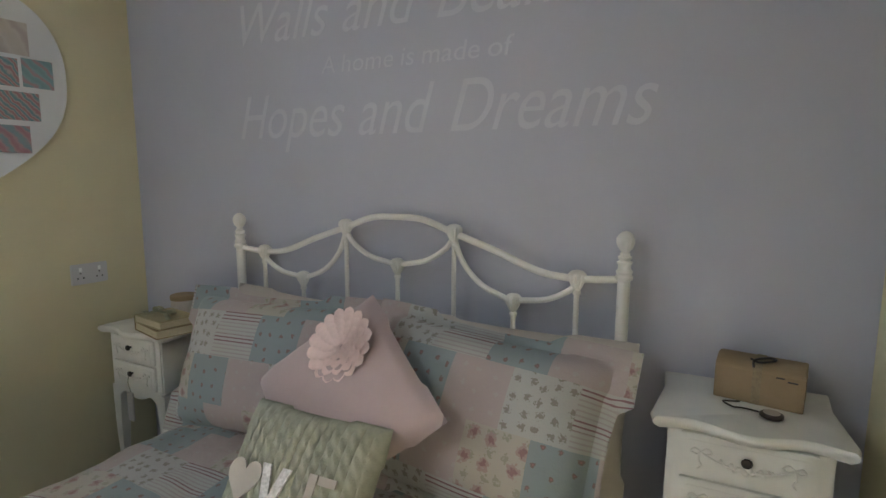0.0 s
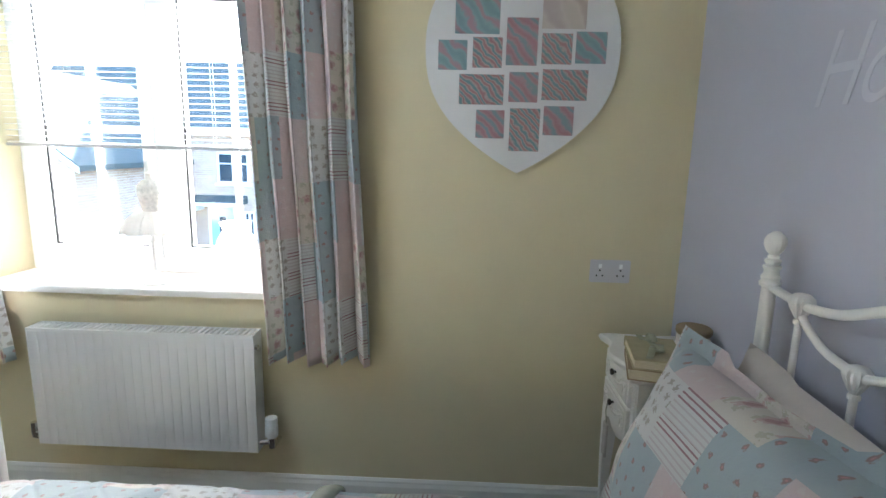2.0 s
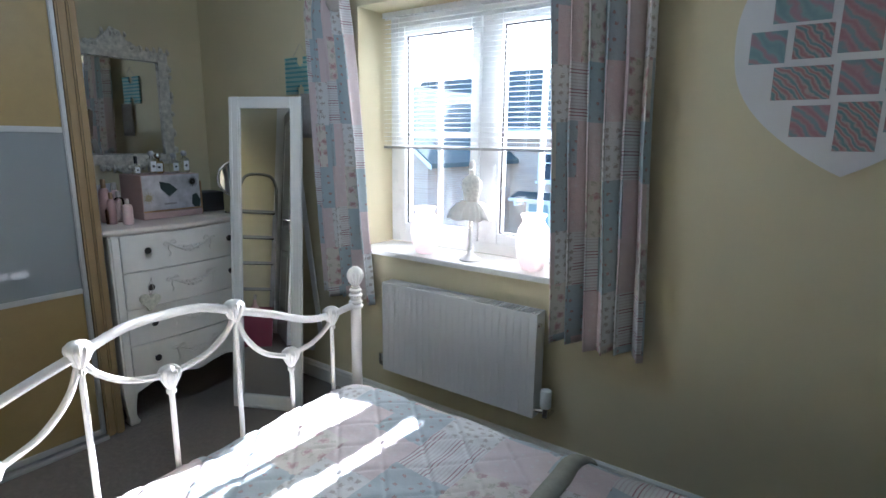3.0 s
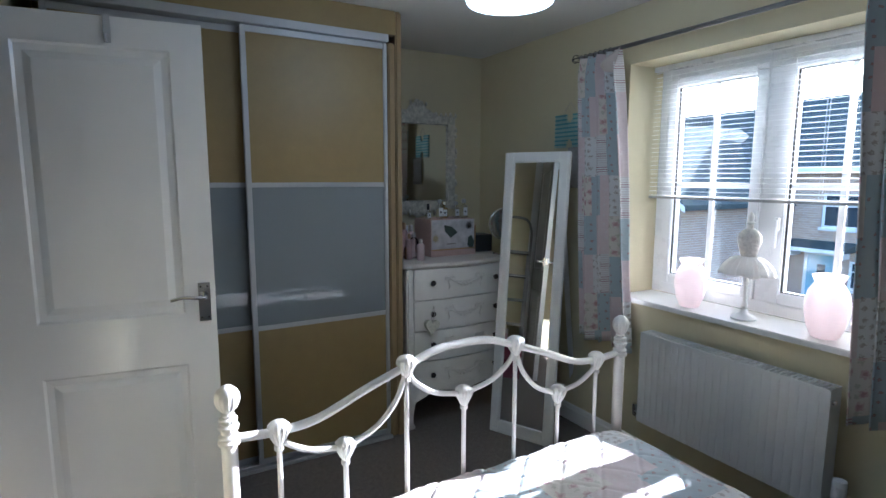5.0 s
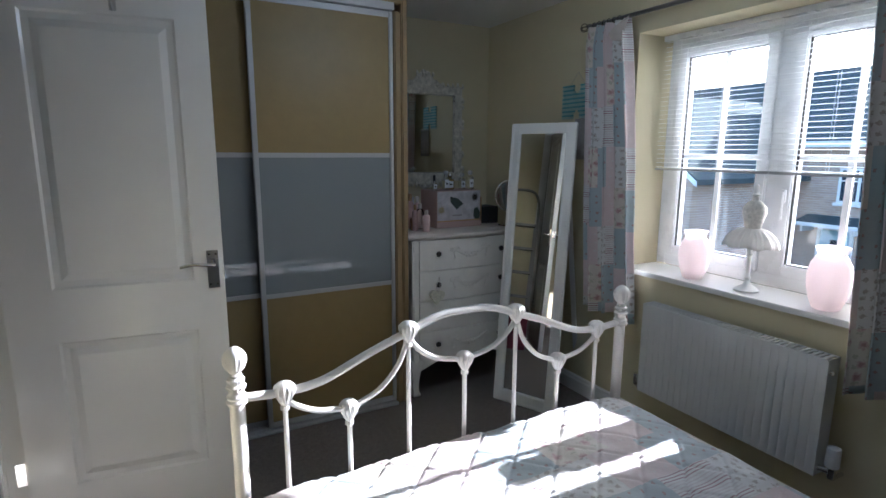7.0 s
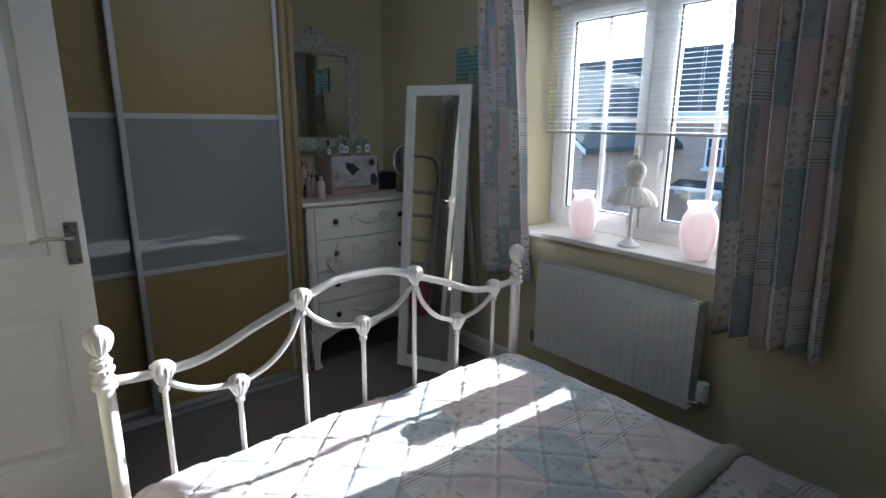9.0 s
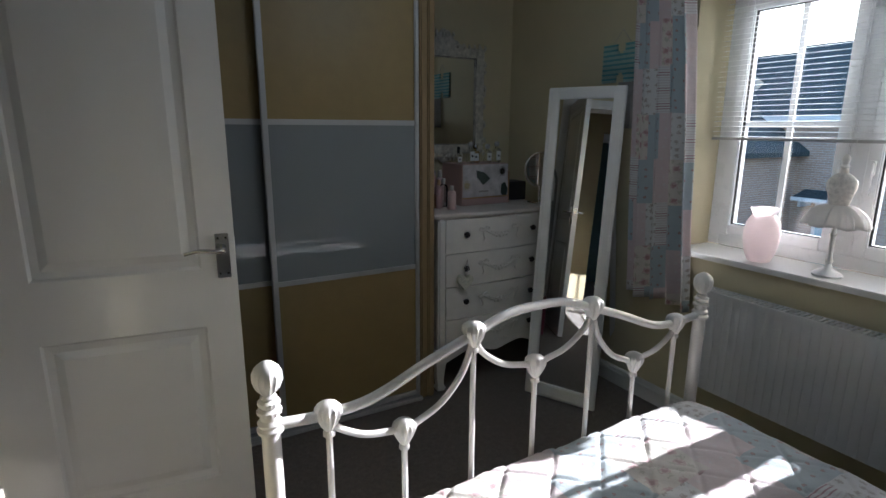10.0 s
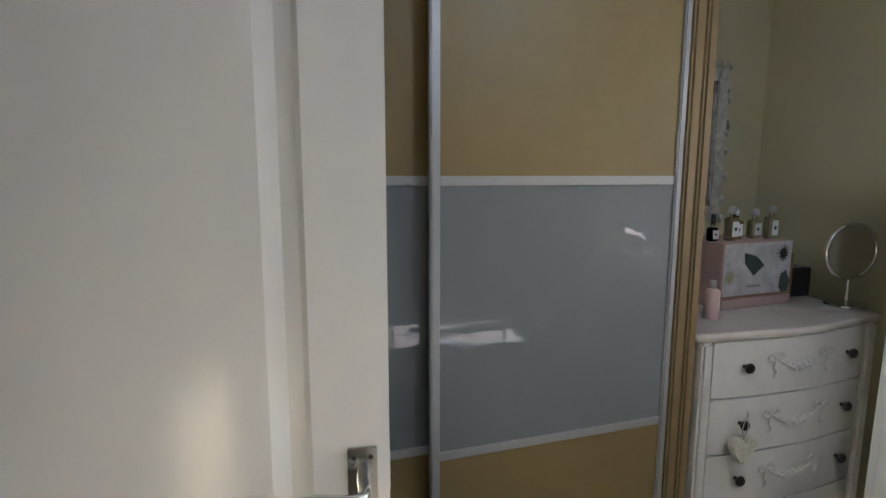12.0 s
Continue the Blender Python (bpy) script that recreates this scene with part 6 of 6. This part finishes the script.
def house(x, y0, y1, eave, ridge, lab, windows, doors, depth=8.0, gable=False):
    h = thing("house", lab, "house", (x, y0, GZ))
    w = y1 - y0
    e, r = eave - GZ, ridge - GZ
    part("wall", boxes((-depth, 0, 0, w, 0, e)), M_BRICK, h)
    if gable:
        part("gable_wall", slab([(0, e), (w, e), (w / 2, r)], -depth, 0, axis="x"), M_BRICK, h)
        roof = [(-0.35, e - 0.25), (w / 2, r + 0.12), (w + 0.35, e - 0.25), (w + 0.35, e - 0.40), (w / 2, r - 0.02), (-0.35, e - 0.40)]
        for q in (roof[:2] + roof[4:], roof[1:5]):
            part("roof_slope", slab(q, -depth, 0.30, axis="x"), M_ROOF, h)
            part("bargeboard", slab([(a, b - 0.05) for a, b in q], 0.301, 0.33, axis="x"), M_FASCIA, h)
    else:
        bm = bmesh.new()
        for q in ([(0.4, e - 0.1), (-depth / 2, r), (-depth - 0.4, e - 0.1), (-depth - 0.4, e - 0.25), (-depth / 2, r - 0.15), (0.4, e - 0.25)],):
            lo = [bm.verts.new((a, -0.2, b)) for a, b in q]
            hi = [bm.verts.new((a, w + 0.2, b)) for a, b in q]
            bm.faces.new(lo)
            bm.faces.new(hi)
            for k in range(6):
                bm.faces.new((lo[k], lo[(k + 1) % 6], hi[(k + 1) % 6], hi[k]))
        part("roof", bm, M_ROOF, h)
        part("fascia", boxes((0.401, 0.43, -0.2, w + 0.2, e - 0.27, e - 0.08)), M_FASCIA, h)
    for (wy, wz, ww, wh) in windows:
        wi = thing("window", "white plastic window", "")
        wi.parent = h
        part("window_frame", boxes((0.0, 0.05, wy, wy + 0.07, wz, wz + wh), (0.0, 0.05, wy + ww - 0.07, wy + ww, wz, wz + wh), (0.0, 0.05, wy + 0.07, wy + ww - 0.07, wz, wz + 0.07), (0.0, 0.05, wy + 0.07, wy + ww - 0.07, wz + wh - 0.07, wz + wh), (0.0, 0.05, wy + ww / 2 - 0.04, wy + ww / 2 + 0.04, wz + 0.07, wz + wh - 0.07), (0.0, 0.045, wy + 0.07, wy + ww - 0.07, wz + wh * 0.62, wz + wh * 0.62 + 0.04)), M_FASCIA, wi)
        part("pane", boxes((0.002, 0.012, wy + 0.07, wy + ww - 0.07, wz + 0.07, wz + wh - 0.07)), M_DARKGL, wi)
        part("window_sill", boxes((0.0, 0.12, wy - 0.06, wy + ww + 0.06, wz - 0.09, wz - 0.002)), M_FASCIA, wi)
    for (dy, dw) in doors:
        dd = thing("front_door", "pale blue front door under a small porch roof", "")
        dd.parent = h
        part("door_panel", boxes((0.0, 0.05, dy, dy + dw, 0.12, 2.15), bevel=0.01), M_BLUEDOOR, dd)
        part("door_surround", boxes((0.0, 0.08, dy - 0.09, dy, 0.1, 2.24), (0.0, 0.08, dy + dw, dy + dw + 0.09, 0.1, 2.24), (0.0, 0.08, dy, dy + dw, 2.155, 2.24)), M_FASCIA, dd)
        part("door_light", boxes((0.051, 0.058, dy + dw * 0.36, dy + dw * 0.64, 1.15, 1.85)), M_DARKGL, dd)
        part("porch_roof", slab([(0.0, 2.62), (0.8, 2.40), (0.8, 2.34), (0.0, 2.34)], dy - 0.5, dy + dw + 0.5, axis="y"), M_ROOF, dd)
        part("porch_fascia", boxes((0.801, 0.83, dy - 0.5, dy + dw + 0.5, 2.30, 2.42)), M_FASCIA, dd)
        part("bracket", boxes((0.0, 0.7, dy - 0.32, dy - 0.25, 2.10, 2.335), (0.0, 0.7, dy + dw + 0.25, dy + dw + 0.32, 2.10, 2.335)), M_FASCIA, dd)
    return h


house(-17.0, -10.1, 5.7, 1.97, 4.66, "brick terraced house with pale blue front door and dark tiled roof", ((1.05, 3.1, 0.75, 1.0), (3.4, 3.05, 1.15, 1.1), (4.3, 1.15, 0.4, 0.9), (6.8, 3.05, 1.15, 1.1), (7.0, 0.85, 1.3, 1.2), (11.8, 3.05, 1.15, 1.1)), ((3.08, 0.86),))
house(-11.5, -14.5, -7.9, 1.0, 3.4, "brick gable-fronted house with white bargeboards", ((1.6, 3.0, 1.2, 1.0), (4.4, 3.0, 1.2, 1.0), (1.6, 0.9, 1.6, 1.2)), (), gable=True)
house(-26.0, -22.0, -13.8, 2.2, 5.6, "distant brick house with a dark roof", ((1.5, 3.3, 1.2, 1.1), (4.5, 3.3, 1.2, 1.1)), ())


M_BARK = mat("grey_brown_bark", (0.12, 0.10, 0.08), 0.95, vary=0.2)


def tree(x, y, h, seed, lab):
    random.seed(seed)
    t = thing("tree", lab, "tree", (x, y, GZ))
    bm = tube([(0.02 * math.sin(k), 0.03 * math.cos(k * 2), h * 0.5 * k / 6) for k in range(7)], [0.16 - 0.015 * k for k in range(7)], 10)
    part("trunk", bm, M_BARK, t, smooth=True)
    tw = bmesh.new()
    for k in range(60):
        a, el = random.uniform(0, 6.28), random.uniform(0.5, 1.35)
        z0 = random.uniform(0.25, 0.5) * h
        L = random.uniform(0.2, 0.5) * h
        p = Vector((0, 0, z0))
        pts, rr = [p], [0.04]
        for q in range(4):
            el = min(1.5, el + random.uniform(-0.1, 0.3))
            a += random.uniform(-0.4, 0.4)
            p = p + Vector((math.cos(a) * math.cos(el), math.sin(a) * math.cos(el), math.sin(el))) * L / 4
            pts.append(p)
            rr.append(0.04 * (1 - (q + 1) / 4.6))
        tube(pts, rr, 4, bm=tw)
    part("bare_branches", tw, M_BARK, t, "bare twiggy winter branches")


tree(-19.0, -12.5, 8.5, 3, "leafless street tree behind the houses opposite")
tree(-22.0, -15.5, 9.5, 8, "tall leafless tree beyond the gable house")
hd = bmesh.new()
random.seed(5)
for k in range(900):
    p = Vector((random.uniform(-12.2, -11.4), random.uniform(-7.6, -5.6), GZ + random.uniform(0.1, 1.5)))
    s = random.uniform(0.07, 0.16)
    vs = [hd.verts.new(p + Vector([random.uniform(-s, s) for _ in range(3)])) for _ in range(3)]
    hd.faces.new(vs)
tagged(part("hedge", hd, M_HEDGE), "dark green clipped hedge by the pavement opposite", "hedge", kind="stuff")


GROUPS = {"pillow": "pillows on the bed", "book": "stack of books", "perfume_bottle": "perfume bottles on the gift box", "toiletry_bottle": "toiletries on the chest", "vase": "vases on the window sill", "bedside_table": "pair of bedside tables", "house": "houses across the road", "tree": "bare trees", "curtain": "pair of curtains"}
for ob in list(scene.objects):
    base = ob.name.split(".")[0]
    if ob.parent is None and base in GROUPS:
        tagged(ob, group=GROUPS[base])
